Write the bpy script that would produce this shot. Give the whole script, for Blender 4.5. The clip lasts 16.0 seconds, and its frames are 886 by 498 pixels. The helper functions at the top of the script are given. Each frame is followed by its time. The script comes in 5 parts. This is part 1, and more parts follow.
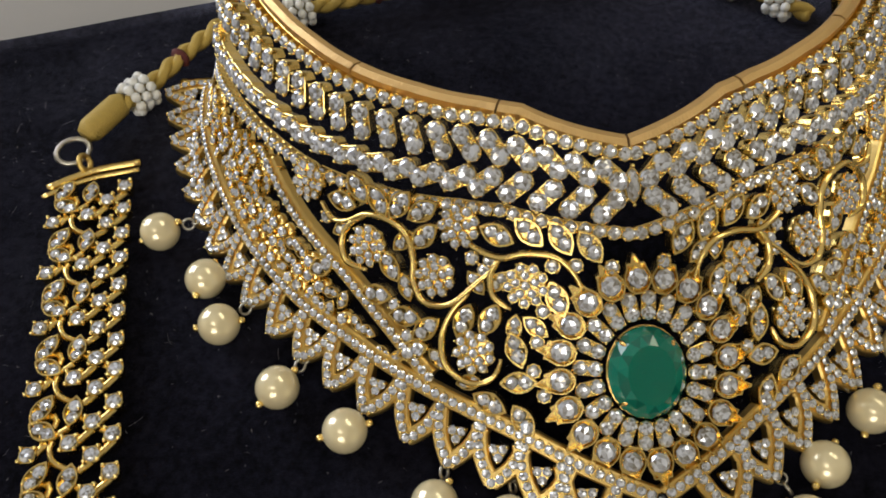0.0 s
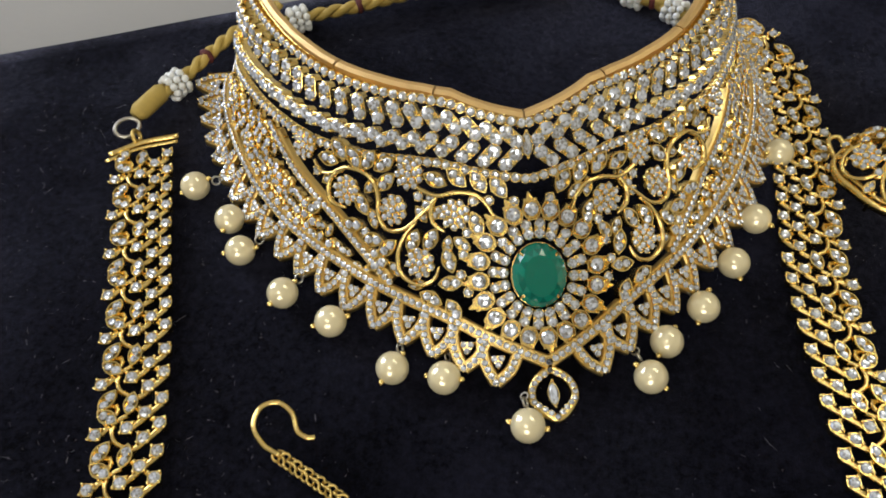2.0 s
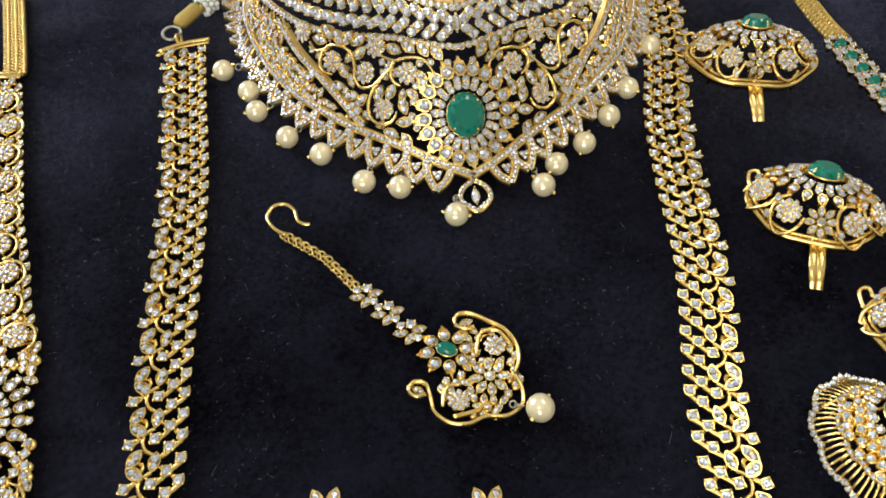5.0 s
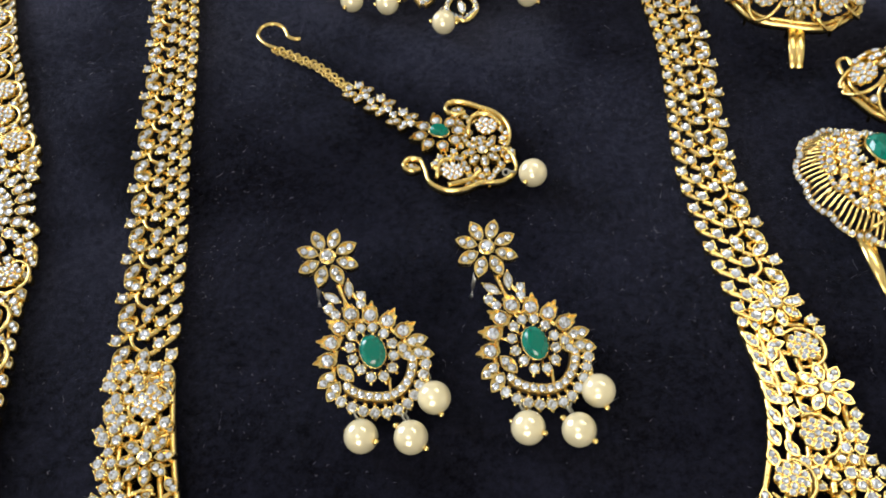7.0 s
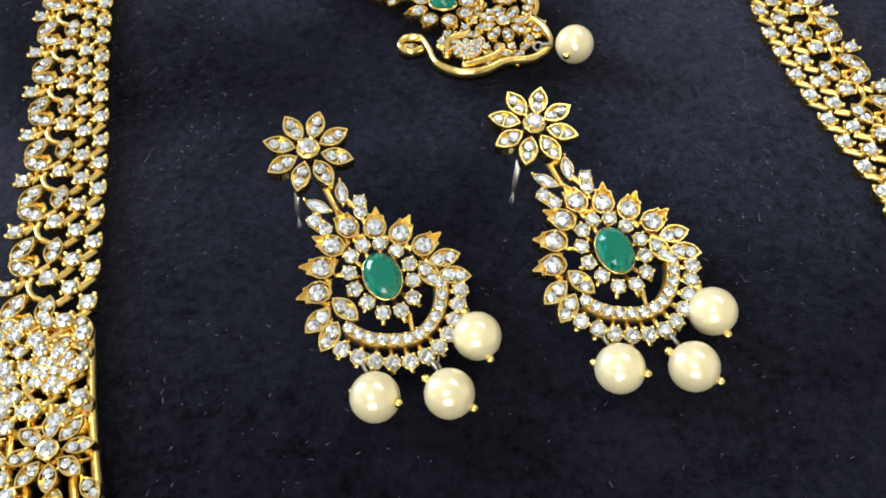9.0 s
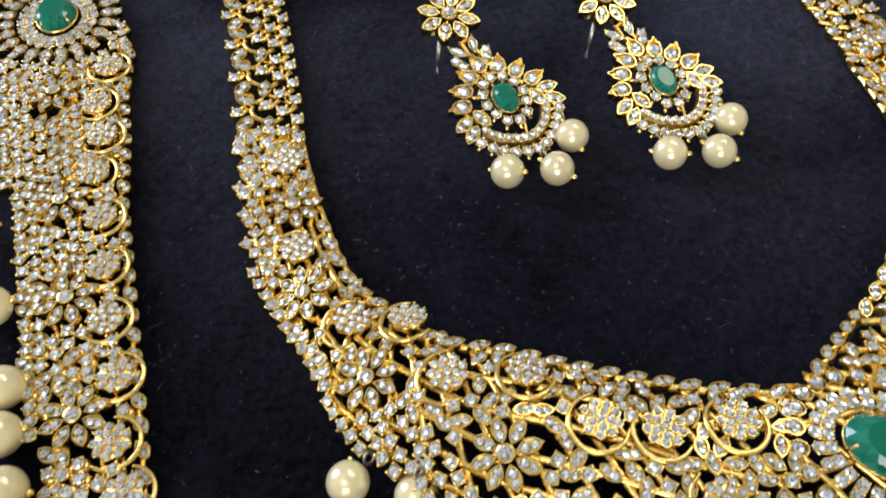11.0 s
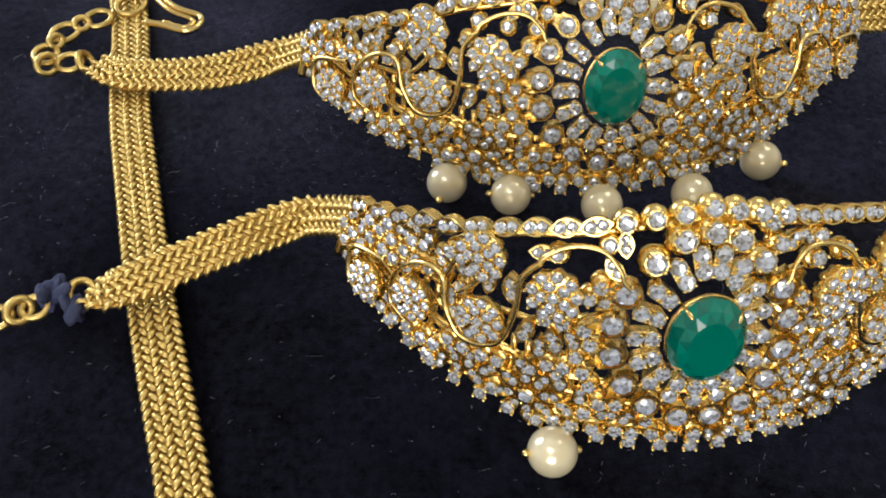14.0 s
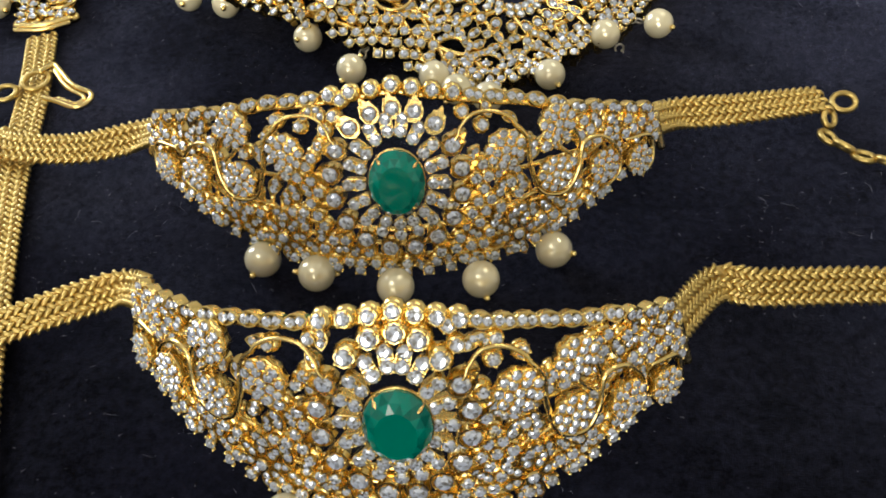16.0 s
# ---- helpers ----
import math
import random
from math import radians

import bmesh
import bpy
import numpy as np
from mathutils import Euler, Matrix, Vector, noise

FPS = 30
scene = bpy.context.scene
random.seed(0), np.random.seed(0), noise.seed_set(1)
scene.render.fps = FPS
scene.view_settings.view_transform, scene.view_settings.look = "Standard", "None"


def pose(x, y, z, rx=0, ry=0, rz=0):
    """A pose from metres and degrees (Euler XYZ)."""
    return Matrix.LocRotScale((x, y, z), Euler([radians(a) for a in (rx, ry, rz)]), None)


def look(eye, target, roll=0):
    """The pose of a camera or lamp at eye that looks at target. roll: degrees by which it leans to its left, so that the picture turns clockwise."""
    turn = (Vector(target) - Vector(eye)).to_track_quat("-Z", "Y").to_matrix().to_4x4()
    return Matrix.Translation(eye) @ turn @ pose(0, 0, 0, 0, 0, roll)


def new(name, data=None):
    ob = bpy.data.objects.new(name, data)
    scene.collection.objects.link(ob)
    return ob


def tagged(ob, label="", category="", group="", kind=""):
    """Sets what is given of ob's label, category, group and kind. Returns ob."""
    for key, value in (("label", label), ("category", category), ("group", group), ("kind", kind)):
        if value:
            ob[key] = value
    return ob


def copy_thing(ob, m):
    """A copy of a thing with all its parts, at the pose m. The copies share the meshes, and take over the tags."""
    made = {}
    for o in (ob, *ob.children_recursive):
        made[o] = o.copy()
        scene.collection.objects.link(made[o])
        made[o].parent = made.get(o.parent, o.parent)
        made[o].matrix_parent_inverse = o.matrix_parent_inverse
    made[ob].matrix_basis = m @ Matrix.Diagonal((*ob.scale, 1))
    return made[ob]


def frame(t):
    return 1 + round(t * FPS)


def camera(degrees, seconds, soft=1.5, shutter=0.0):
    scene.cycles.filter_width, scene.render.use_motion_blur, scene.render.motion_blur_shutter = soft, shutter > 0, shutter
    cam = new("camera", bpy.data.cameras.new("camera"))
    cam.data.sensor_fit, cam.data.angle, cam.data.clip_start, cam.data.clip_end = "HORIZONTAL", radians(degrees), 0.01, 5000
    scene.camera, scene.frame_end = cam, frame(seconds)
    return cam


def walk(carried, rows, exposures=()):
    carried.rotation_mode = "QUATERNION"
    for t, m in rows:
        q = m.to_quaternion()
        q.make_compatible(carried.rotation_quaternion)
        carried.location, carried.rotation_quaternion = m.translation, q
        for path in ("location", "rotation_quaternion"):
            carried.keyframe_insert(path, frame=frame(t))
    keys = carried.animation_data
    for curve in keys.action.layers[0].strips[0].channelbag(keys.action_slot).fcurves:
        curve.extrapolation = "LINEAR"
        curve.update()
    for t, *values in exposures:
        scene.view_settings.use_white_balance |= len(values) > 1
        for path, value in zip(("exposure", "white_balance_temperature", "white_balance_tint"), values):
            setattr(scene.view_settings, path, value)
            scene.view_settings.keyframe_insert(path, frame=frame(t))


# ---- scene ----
cam = camera(56.06, 16.0, 1.8, 0.15)
PATH = [
    (0, (0.05907, 0.04346, 0.12970), (0.04058, 0.21720, -0.11417), -2.47),
    (0.5, (0.06458, 0.03806, 0.13459), (0.04648, 0.21145, -0.10956), -2.36),
    (1, (0.06778, 0.03042, 0.14540), (0.04975, 0.20423, -0.09846), -2.32),
    (1.5, (0.07254, 0.01858, 0.15878), (0.05365, 0.19230, -0.08507), -2.57),
    (2, (0.07329, 0.00235, 0.16721), (0.05403, 0.17508, -0.07732), -2.76),
    (2.5, (0.07533, -0.00994, 0.17482), (0.05591, 0.16223, -0.07010), -2.85),
    (3, (0.07652, -0.02286, 0.18327), (0.05741, 0.14983, -0.06130), -2.76),
    (3.5, (0.07412, -0.03916, 0.18852), (0.05511, 0.13387, -0.05582), -2.76),
    (4, (0.08324, -0.05647, 0.19789), (0.06314, 0.11680, -0.04619), -3.06),
    (4.2, (0.08696, -0.06169, 0.20166), (0.06731, 0.11136, -0.04261), -2.95),
    (6.3, (0.09708, -0.12508, 0.20102), (0.07793, 0.05585, -0.03751), -3.13),
    (6.5, (0.09748, -0.13171, 0.19881), (0.07892, 0.04797, -0.04071), -3.72),
    (7, (0.09525, -0.13587, 0.16904), (0.07859, 0.04207, -0.07192), -4.50),
    (7.5, (0.08957, -0.12300, 0.13572), (0.07478, 0.05289, -0.10685), -5.01),
    (8, (0.08850, -0.11783, 0.11717), (0.08301, 0.06154, -0.12324), -4.54),
    (8.2, (0.08819, -0.11756, 0.11061), (0.08412, 0.06518, -0.12728), -4.41),
    (10.3, (0.06389, -0.13907, 0.12513), (0.06666, 0.03741, -0.11745), -2.50),
    (10.5, (0.06327, -0.15316, 0.13071), (0.06719, 0.02425, -0.11118), -2.47),
    (11, (0.05008, -0.18030, 0.13880), (0.05484, -0.00468, -0.10438), -2.47),
    (11.5, (0.03955, -0.22314, 0.13563), (0.04813, -0.04660, -0.10678), -1.08),
    (12, (0.03851, -0.24822, 0.13386), (0.04440, -0.07185, -0.10874), -1.42),
    (12.5, (0.05512, -0.27002, 0.11939), (0.06017, -0.09161, -0.12174), -1.48),
    (13, (0.05760, -0.28715, 0.12119), (0.06212, -0.10897, -0.12012), -1.50),
    (13.5, (0.06364, -0.30722, 0.11859), (0.06417, -0.12668, -0.12101), -1.25),
    (14, (0.07487, -0.32277, 0.11677), (0.07250, -0.13968, -0.12088), -1.20),
    (14.5, (0.08034, -0.32514, 0.11702), (0.07440, -0.14029, -0.11919), -1.30),
    (15, (0.09813, -0.32494, 0.12199), (0.08368, -0.13624, -0.11078), -2.10),
    (15.5, (0.11752, -0.32233, 0.12667), (0.09467, -0.13277, -0.10474), -3.68),
    (16, (0.12435, -0.32228, 0.13249), (0.09975, -0.13235, -0.09843), -4.05),
]
walk(cam, [(t, look(eye, target, roll)) for t, eye, target, roll in PATH],
     [(0, -1.12, 6850, 10), (1.5, -0.92, 6600, 8), (3.0, -0.62, 6350, 9), (6.5, -0.42, 6300, 9), (8.2, -0.2, 6200, 5), (10.5, -0.05, 6250, 6), (11.0, -0.58, 6300, 7), (11.5, -0.7, 6350, 9), (12.0, -0.6, 6250, 14), (13.0, -0.5, 6200, 15), (14.5, -0.5, 6050, 9), (16, -0.56, 6150, 8)])

# ---- world and lights ----
world = bpy.data.worlds.new("world")
scene.world = world
world.use_nodes = True
wn = world.node_tree
sky = wn.nodes.new("ShaderNodeTexSky")
sky.sky_type, sky.sun_disc = "NISHITA", False
sky.sun_elevation, sky.sun_rotation = radians(40), radians(-60)
wn.links.new(sky.outputs[0], wn.nodes["Background"].inputs[0])
wn.nodes["Background"].inputs[1].default_value = 0.1


def area_lamp(name, eye, target, sx, sy, watts, color):
    data = bpy.data.lights.new(name, "AREA")
    data.shape, data.size, data.size_y, data.energy, data.color = "RECTANGLE", sx, sy, watts, color
    ob = new(name, data)
    ob.matrix_world = look(eye, target)
    return ob


area_lamp("ceiling_tube_light", (0.70, 0.70, 1.72), (0.08, -0.05, 0), 1.2, 0.5, 18.0, (1.0, 0.96, 0.78))
area_lamp("ceiling_panel_light", (-0.35, -0.75, 1.72), (0.05, -0.1, 0), 0.7, 0.7, 11.0, (1.0, 0.95, 0.86))
area_lamp("window_daylight", (-1.45, 0.9, 0.75), (0, 0, 0.0), 0.8, 1.0, 40.0, (0.80, 0.86, 1.0))
area_lamp("south_window_daylight", (-0.25, -1.97, 0.88), (0, 0, 0.3), 1.0, 0.9, 31.0, (1.0, 0.94, 0.84))

# ---- materials ----


def material(name, base, rough=0.5, metal=0.0, vary=0.0, scale=200.0, bump=0.0, bump_scale=900.0, **more):
    m = bpy.data.materials.new(name)
    m.use_nodes = True
    nt = m.node_tree
    b = nt.nodes["Principled BSDF"]
    b.inputs["Base Color"].default_value = (*base, 1)
    b.inputs["Roughness"].default_value, b.inputs["Metallic"].default_value = rough, metal
    for key, value in more.items():
        b.inputs[key.replace("_", " ")].default_value = value
    co = nt.nodes.new("ShaderNodeTexCoord")
    if vary:
        n1 = nt.nodes.new("ShaderNodeTexNoise")
        n1.inputs["Scale"].default_value, n1.inputs["Detail"].default_value = scale, 4
        nt.links.new(co.outputs["Object"], n1.inputs["Vector"])
        info = nt.nodes.new("ShaderNodeObjectInfo")
        add = nt.nodes.new("ShaderNodeMath")
        add.operation = "ADD"
        nt.links.new(n1.outputs["Fac"], add.inputs[0])
        nt.links.new(info.outputs["Random"], add.inputs[1])
        ramp = nt.nodes.new("ShaderNodeMapRange")
        ramp.inputs["From Min"].default_value, ramp.inputs["From Max"].default_value = 0.3, 1.7
        ramp.inputs["To Min"].default_value, ramp.inputs["To Max"].default_value = 1 - vary, 1 + vary
        nt.links.new(add.outputs[0], ramp.inputs["Value"])
        mul = nt.nodes.new("ShaderNodeVectorMath")
        mul.operation = "SCALE"
        mul.inputs[0].default_value = base
        nt.links.new(ramp.outputs[0], mul.inputs["Scale"])
        nt.links.new(mul.outputs[0], b.inputs["Base Color"])
        r2 = nt.nodes.new("ShaderNodeMapRange")
        r2.inputs["To Min"].default_value, r2.inputs["To Max"].default_value = rough * 0.7, min(1, rough * 1.4)
        nt.links.new(n1.outputs["Fac"], r2.inputs["Value"])
        nt.links.new(r2.outputs[0], b.inputs["Roughness"])
    if bump:
        n2 = nt.nodes.new("ShaderNodeTexNoise")
        n2.inputs["Scale"].default_value, n2.inputs["Detail"].default_value = bump_scale, 3
        nt.links.new(co.outputs["Object"], n2.inputs["Vector"])
        bp = nt.nodes.new("ShaderNodeBump")
        bp.inputs["Strength"].default_value, bp.inputs["Distance"].default_value = bump, 0.0004
        nt.links.new(n2.outputs["Fac"], bp.inputs["Height"])
        nt.links.new(bp.outputs[0], b.inputs["Normal"])
    return m


GOLD = material("polished_gold", (0.90, 0.675, 0.25), 0.21, 1.0, 0.10, 500, 0.06, 1500)
ROSE = material("ribbed_gold", (0.70, 0.48, 0.22), 0.42, 1.0, 0.10, 400, 0.25, 2500)
PAVE = material("satin_gold", (0.80, 0.58, 0.21), 0.34, 1.0, 0.12, 700, 0.2, 2500)
CHAIN = material("woven_gold", (0.65, 0.47, 0.155), 0.36, 1.0, 0.12, 600, 0.15, 2500)
STONE = material("white_zirconia", (0.80, 0.84, 0.92), 0.08, 0.50, Coat_Weight=0.4)
GREEN = material("emerald_green_stone", (0.0, 0.140, 0.094), 0.08, 0.0, 0.0, 250, Coat_Weight=0.08, IOR=1.48)
GREEN_CUT = material("emerald_green_facet", (0.0, 0.135, 0.088), 0.06, 0.0, 0.0, 250, Coat_Weight=0.15, IOR=1.55)
PEARL = material("cream_pearl", (0.85, 0.75, 0.49), 0.20, 0.30, 0.07, 300, 0.05, 1200, Coat_Weight=1.0, Coat_Roughness=0.06)
BEAD = material("white_bead", (0.78, 0.80, 0.80), 0.3, 0.0, 0.05, 300)
THREAD = material("gold_thread", (0.50, 0.36, 0.09), 0.6, 0.15, 0.2, 900, 0.6, 2500)
RED = material("maroon_thread", (0.10, 0.02, 0.02), 0.8, 0.0, 0.2, 900)
NAVY = material("navy_tape", (0.02, 0.025, 0.07), 0.7, 0.0, 0.3, 900, 0.5, 2000)
STEEL = material("silver_wire", (0.50, 0.48, 0.43), 0.35, 1.0, 0.05, 300)
SHEET = material("white_sheet", (0.34, 0.33, 0.32), 0.85, 0.0, 0.06, 12, 0.2, 300)
LINT = material("pale_lint", (0.30, 0.30, 0.34), 0.9)
WALLS = material("cream_plaster", (0.74, 0.70, 0.62), 0.9, 0.0, 0.06, 3, 0.1, 60)
CEIL = material("white_ceiling_paint", (0.78, 0.76, 0.72), 0.9, 0.0, 0.04, 3)



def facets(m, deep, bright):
    """Paints a cut stone's sparkle: each facet's base colour is random, from deep, standing for what lies under it, to
    bright.
    """
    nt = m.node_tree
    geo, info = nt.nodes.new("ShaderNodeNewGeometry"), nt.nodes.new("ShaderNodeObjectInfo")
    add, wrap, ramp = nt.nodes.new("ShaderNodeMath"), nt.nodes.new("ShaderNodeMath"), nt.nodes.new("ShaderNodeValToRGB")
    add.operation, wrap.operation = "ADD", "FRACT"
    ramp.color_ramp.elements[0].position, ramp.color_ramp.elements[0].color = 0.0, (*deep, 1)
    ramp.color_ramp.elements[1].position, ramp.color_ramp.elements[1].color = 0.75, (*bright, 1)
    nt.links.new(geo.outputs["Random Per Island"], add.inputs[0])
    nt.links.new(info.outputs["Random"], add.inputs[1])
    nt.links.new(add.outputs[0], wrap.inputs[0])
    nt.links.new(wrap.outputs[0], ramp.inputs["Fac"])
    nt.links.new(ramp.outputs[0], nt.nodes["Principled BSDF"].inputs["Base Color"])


# dark to bright facet tones stand in for light thrown back inside the stones
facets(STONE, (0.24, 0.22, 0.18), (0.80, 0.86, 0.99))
facets(GREEN_CUT, (0.001, 0.098, 0.070), (0.003, 0.185, 0.130))

VELVET = bpy.data.materials.new("black_velvet")
VELVET.use_nodes = True
vt = VELVET.node_tree
vb = vt.nodes["Principled BSDF"]
vb.inputs["Roughness"].default_value = 0.95
vb.inputs["Specular IOR Level"].default_value = 0.03
vb.inputs["Sheen Roughness"].default_value = 0.40
vb.inputs["Sheen Tint"].default_value = (0.62, 0.66, 1.0, 1)
vco = vt.nodes.new("ShaderNodeTexCoord")
vn = vt.nodes.new("ShaderNodeTexNoise")
vn.inputs["Scale"].default_value, vn.inputs["Detail"].default_value, vn.inputs["Roughness"].default_value = 26, 9, 0.7
vt.links.new(vco.outputs["Object"], vn.inputs["Vector"])
vr = vt.nodes.new("ShaderNodeValToRGB")
vr.color_ramp.elements[0].position, vr.color_ramp.elements[0].color = 0.36, (0.0006, 0.0005, 0.0010, 1)
vr.color_ramp.elements[1].position, vr.color_ramp.elements[1].color = 0.68, (0.0080, 0.0079, 0.0145, 1)
vs = vt.nodes.new("ShaderNodeTexNoise")
vs.inputs["Scale"].default_value, vs.inputs["Detail"].default_value, vs.inputs["Roughness"].default_value = 650, 4, 0.75
vt.links.new(vco.outputs["Object"], vs.inputs["Vector"])
vm = vt.nodes.new("ShaderNodeMath")
vm.operation = "MULTIPLY_ADD"
vm.inputs[1].default_value = 0.7
vt.links.new(vs.outputs["Fac"], vm.inputs[0])
vh = vt.nodes.new("ShaderNodeMath")
vh.operation = "MULTIPLY_ADD"
vh.inputs[1].default_value, vh.inputs[2].default_value = 0.75, -0.225
vt.links.new(vn.outputs["Fac"], vh.inputs[0])
vt.links.new(vh.outputs[0], vm.inputs[2])
vt.links.new(vm.outputs[0], vr.inputs["Fac"])
vt.links.new(vr.outputs[0], vb.inputs["Base Color"])
vf = vt.nodes.new("ShaderNodeTexNoise")
vf.inputs["Scale"].default_value, vf.inputs["Detail"].default_value = 5000, 2
vt.links.new(vco.outputs["Object"], vf.inputs["Vector"])
vbump = vt.nodes.new("ShaderNodeBump")
vbump.inputs["Strength"].default_value, vbump.inputs["Distance"].default_value = 0.5, 0.0003
vt.links.new(vf.outputs["Fac"], vbump.inputs["Height"])
vt.links.new(vbump.outputs[0], vb.inputs["Normal"])
# the nap lies brushed one way here, the other way there
vp = vt.nodes.new("ShaderNodeTexNoise")
vp.inputs["Scale"].default_value, vp.inputs["Detail"].default_value = 11, 5
vt.links.new(vco.outputs["Object"], vp.inputs["Vector"])
vq = vt.nodes.new("ShaderNodeMapRange")
vq.inputs["From Min"].default_value, vq.inputs["From Max"].default_value = 0.40, 0.60
vq.inputs["To Min"].default_value, vq.inputs["To Max"].default_value = 0.10, 0.60
vt.links.new(vp.outputs["Fac"], vq.inputs["Value"])
vg = vt.nodes.new("ShaderNodeMapRange")
vg.inputs["From Min"].default_value, vg.inputs["From Max"].default_value = 0.35, 0.65
vg.inputs["To Min"].default_value, vg.inputs["To Max"].default_value = 0.6, 1.3
vt.links.new(vs.outputs["Fac"], vg.inputs["Value"])
vw = vt.nodes.new("ShaderNodeMath")
vw.operation = "MULTIPLY"
vt.links.new(vq.outputs[0], vw.inputs[0])
vt.links.new(vg.outputs[0], vw.inputs[1])
vt.links.new(vw.outputs[0], vb.inputs["Sheen Weight"])

MM = 0.001


# ---- mesh tools ----
class Soup:
    """Collects pieces of geometry with materials, then makes one mesh."""

    def __init__(self):
        self.v, self.f, self.m, self.s = [], [], [], []

    def add(self, verts, faces, mat=0, at=None, smooth=False):
        base = len(self.v)
        self.v += [tuple(at @ Vector(p)) if at is not None else tuple(p) for p in verts]
        self.f += [tuple(base + i for i in f) for f in faces]
        self.m += [mat] * len(faces)
        self.s += [smooth] * len(faces)
        return self

    def mesh(self, name, mats):
        me = bpy.data.meshes.new(name)
        me.from_pydata(self.v, [], self.f)
        for m in mats:
            me.materials.append(m)
        me.polygons.foreach_set("material_index", self.m)
        me.polygons.foreach_set("use_smooth", self.s)
        me.update()
        return me


def ring(n, rx, ry, z, turn=0.0):
    return [(rx * math.cos(turn + 2 * math.pi * i / n), ry * math.sin(turn + 2 * math.pi * i / n), z) for i in range(n)]


def loft(rings, bottom=True, top=True):
    n = len(rings[0])
    v = [p for r in rings for p in r]
    f = []
    for k in range(len(rings) - 1):
        for i in range(n):
            j = (i + 1) % n
            f.append((k * n + i, k * n + j, (k + 1) * n + j, (k + 1) * n + i))
    if bottom:
        f.append(tuple(range(n - 1, -1, -1)))
    if top:
        f.append(tuple((len(rings) - 1) * n + i for i in range(n)))
    return v, f


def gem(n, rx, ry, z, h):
    """A brilliant-cut stone: girdle triangles, kites and a table cut in shallow wedges, each facet an island of its own
    for the painted sparkle.
    """
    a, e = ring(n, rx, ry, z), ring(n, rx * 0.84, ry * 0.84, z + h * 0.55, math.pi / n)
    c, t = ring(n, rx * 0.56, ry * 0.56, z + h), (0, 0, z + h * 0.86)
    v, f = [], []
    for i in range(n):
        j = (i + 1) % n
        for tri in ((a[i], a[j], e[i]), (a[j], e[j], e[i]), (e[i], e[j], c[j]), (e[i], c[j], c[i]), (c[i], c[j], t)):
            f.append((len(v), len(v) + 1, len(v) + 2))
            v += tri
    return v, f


def bead(r, z, n=5):
    return loft([ring(n, r, r, z - r * 1.2), ring(n, r, r, z), ring(n, r * 0.6, r * 0.6, z + r * 0.8)], bottom=False)


def ball(r, nu=16, nv=10, sx=1.0, sy=1.0, sz=1.0):
    v = [(0, 0, -r * sz)]
    for k in range(1, nv):
        a = -math.pi / 2 + math.pi * k / nv
        v += ring(nu, r * sx * math.cos(a), r * sy * math.cos(a), r * sz * math.sin(a))
    v.append((0, 0, r * sz))
    f = [(0, 1 + (i + 1) % nu, 1 + i) for i in range(nu)]
    for k in range(nv - 2):
        for i in range(nu):
            j = (i + 1) % nu
            f.append((1 + k * nu + i, 1 + k * nu + j, 1 + (k + 1) * nu + j, 1 + (k + 1) * nu + i))
    t, o = len(v) - 1, 1 + (nv - 2) * nu
    f += [(t, o + i, o + (i + 1) % nu) for i in range(nu)]
    return v, f


def tube(points, r, n=6, closed=False, flat=1.0, ups=None):
    """A wire of round or flattened section along the points."""
    pts = [Vector(p) for p in points]
    v, f, m = [], [], len(pts)
    for i, p in enumerate(pts):
        a = pts[(i - 1) % m] if closed or i else p
        b = pts[(i + 1) % m] if closed or i < m - 1 else p
        d = (b - a).normalized()
        up = Vector(ups[i]) if ups else Vector((0, 0, 1))
        if abs(d.dot(up)) > 0.95:
            up = Vector((0, 1, 0.2))
        side = d.cross(up).normalized()
        up = side.cross(d).normalized()
        rr = r[i] if isinstance(r, (list, tuple)) else r
        v += [p + side * rr * math.cos(2 * math.pi * k / n) + up * rr * flat * math.sin(2 * math.pi * k / n) for k in range(n)]
    for i in range(m if closed else m - 1):
        j = (i + 1) % m
        for k in range(n):
            l = (k + 1) % n
            f.append((i * n + k, i * n + l, j * n + l, j * n + k))
    if not closed:
        f += [tuple(range(n - 1, -1, -1)), tuple((m - 1) * n + k for k in range(n))]
    return v, f


def spline(pts, steps=6, closed=False):
    """Catmull-Rom through the points."""
    p = [Vector(q) for q in pts]
    n, out = len(p), []
    for i in range(n if closed else n - 1):
        g = lambda k: p[k % n] if closed else p[min(max(k, 0), n - 1)]
        a, b, c, d = g(i - 1), g(i), g(i + 1), g(i + 2)
        for s in range(steps):
            t = s / steps
            out.append(0.5 * ((2 * b) + (c - a) * t + (2 * a - 5 * b + 4 * c - d) * t * t + (3 * b - a - 3 * c + d) * t ** 3))
    if not closed:
        out.append(p[-1])
    return out


def resample(pts, step):
    pts = [Vector(p) for p in pts]
    out, left = [pts[0].copy()], step
    for a, b in zip(pts, pts[1:]):
        length = (b - a).length
        while length > 1e-9 and left <= length:
            a = a + (b - a) * (left / length)
            length -= left
            left = step
            out.append(a.copy())
        left -= length
    return out


def marquise(l, w, z, n=10):
    """Outline of a pointed leaf along x, base at -l/2."""
    out = []
    for i in range(n):
        t = i / n
        x = -l / 2 + l * t
        out.append((x, -w / 2 * math.sin(math.pi * t) ** 0.8 if i else 0, z))
    for i in range(n):
        t = 1 - i / n
        out.append((-l / 2 + l * t, w / 2 * math.sin(math.pi * t) ** 0.8 if i else 0, z))
    return out


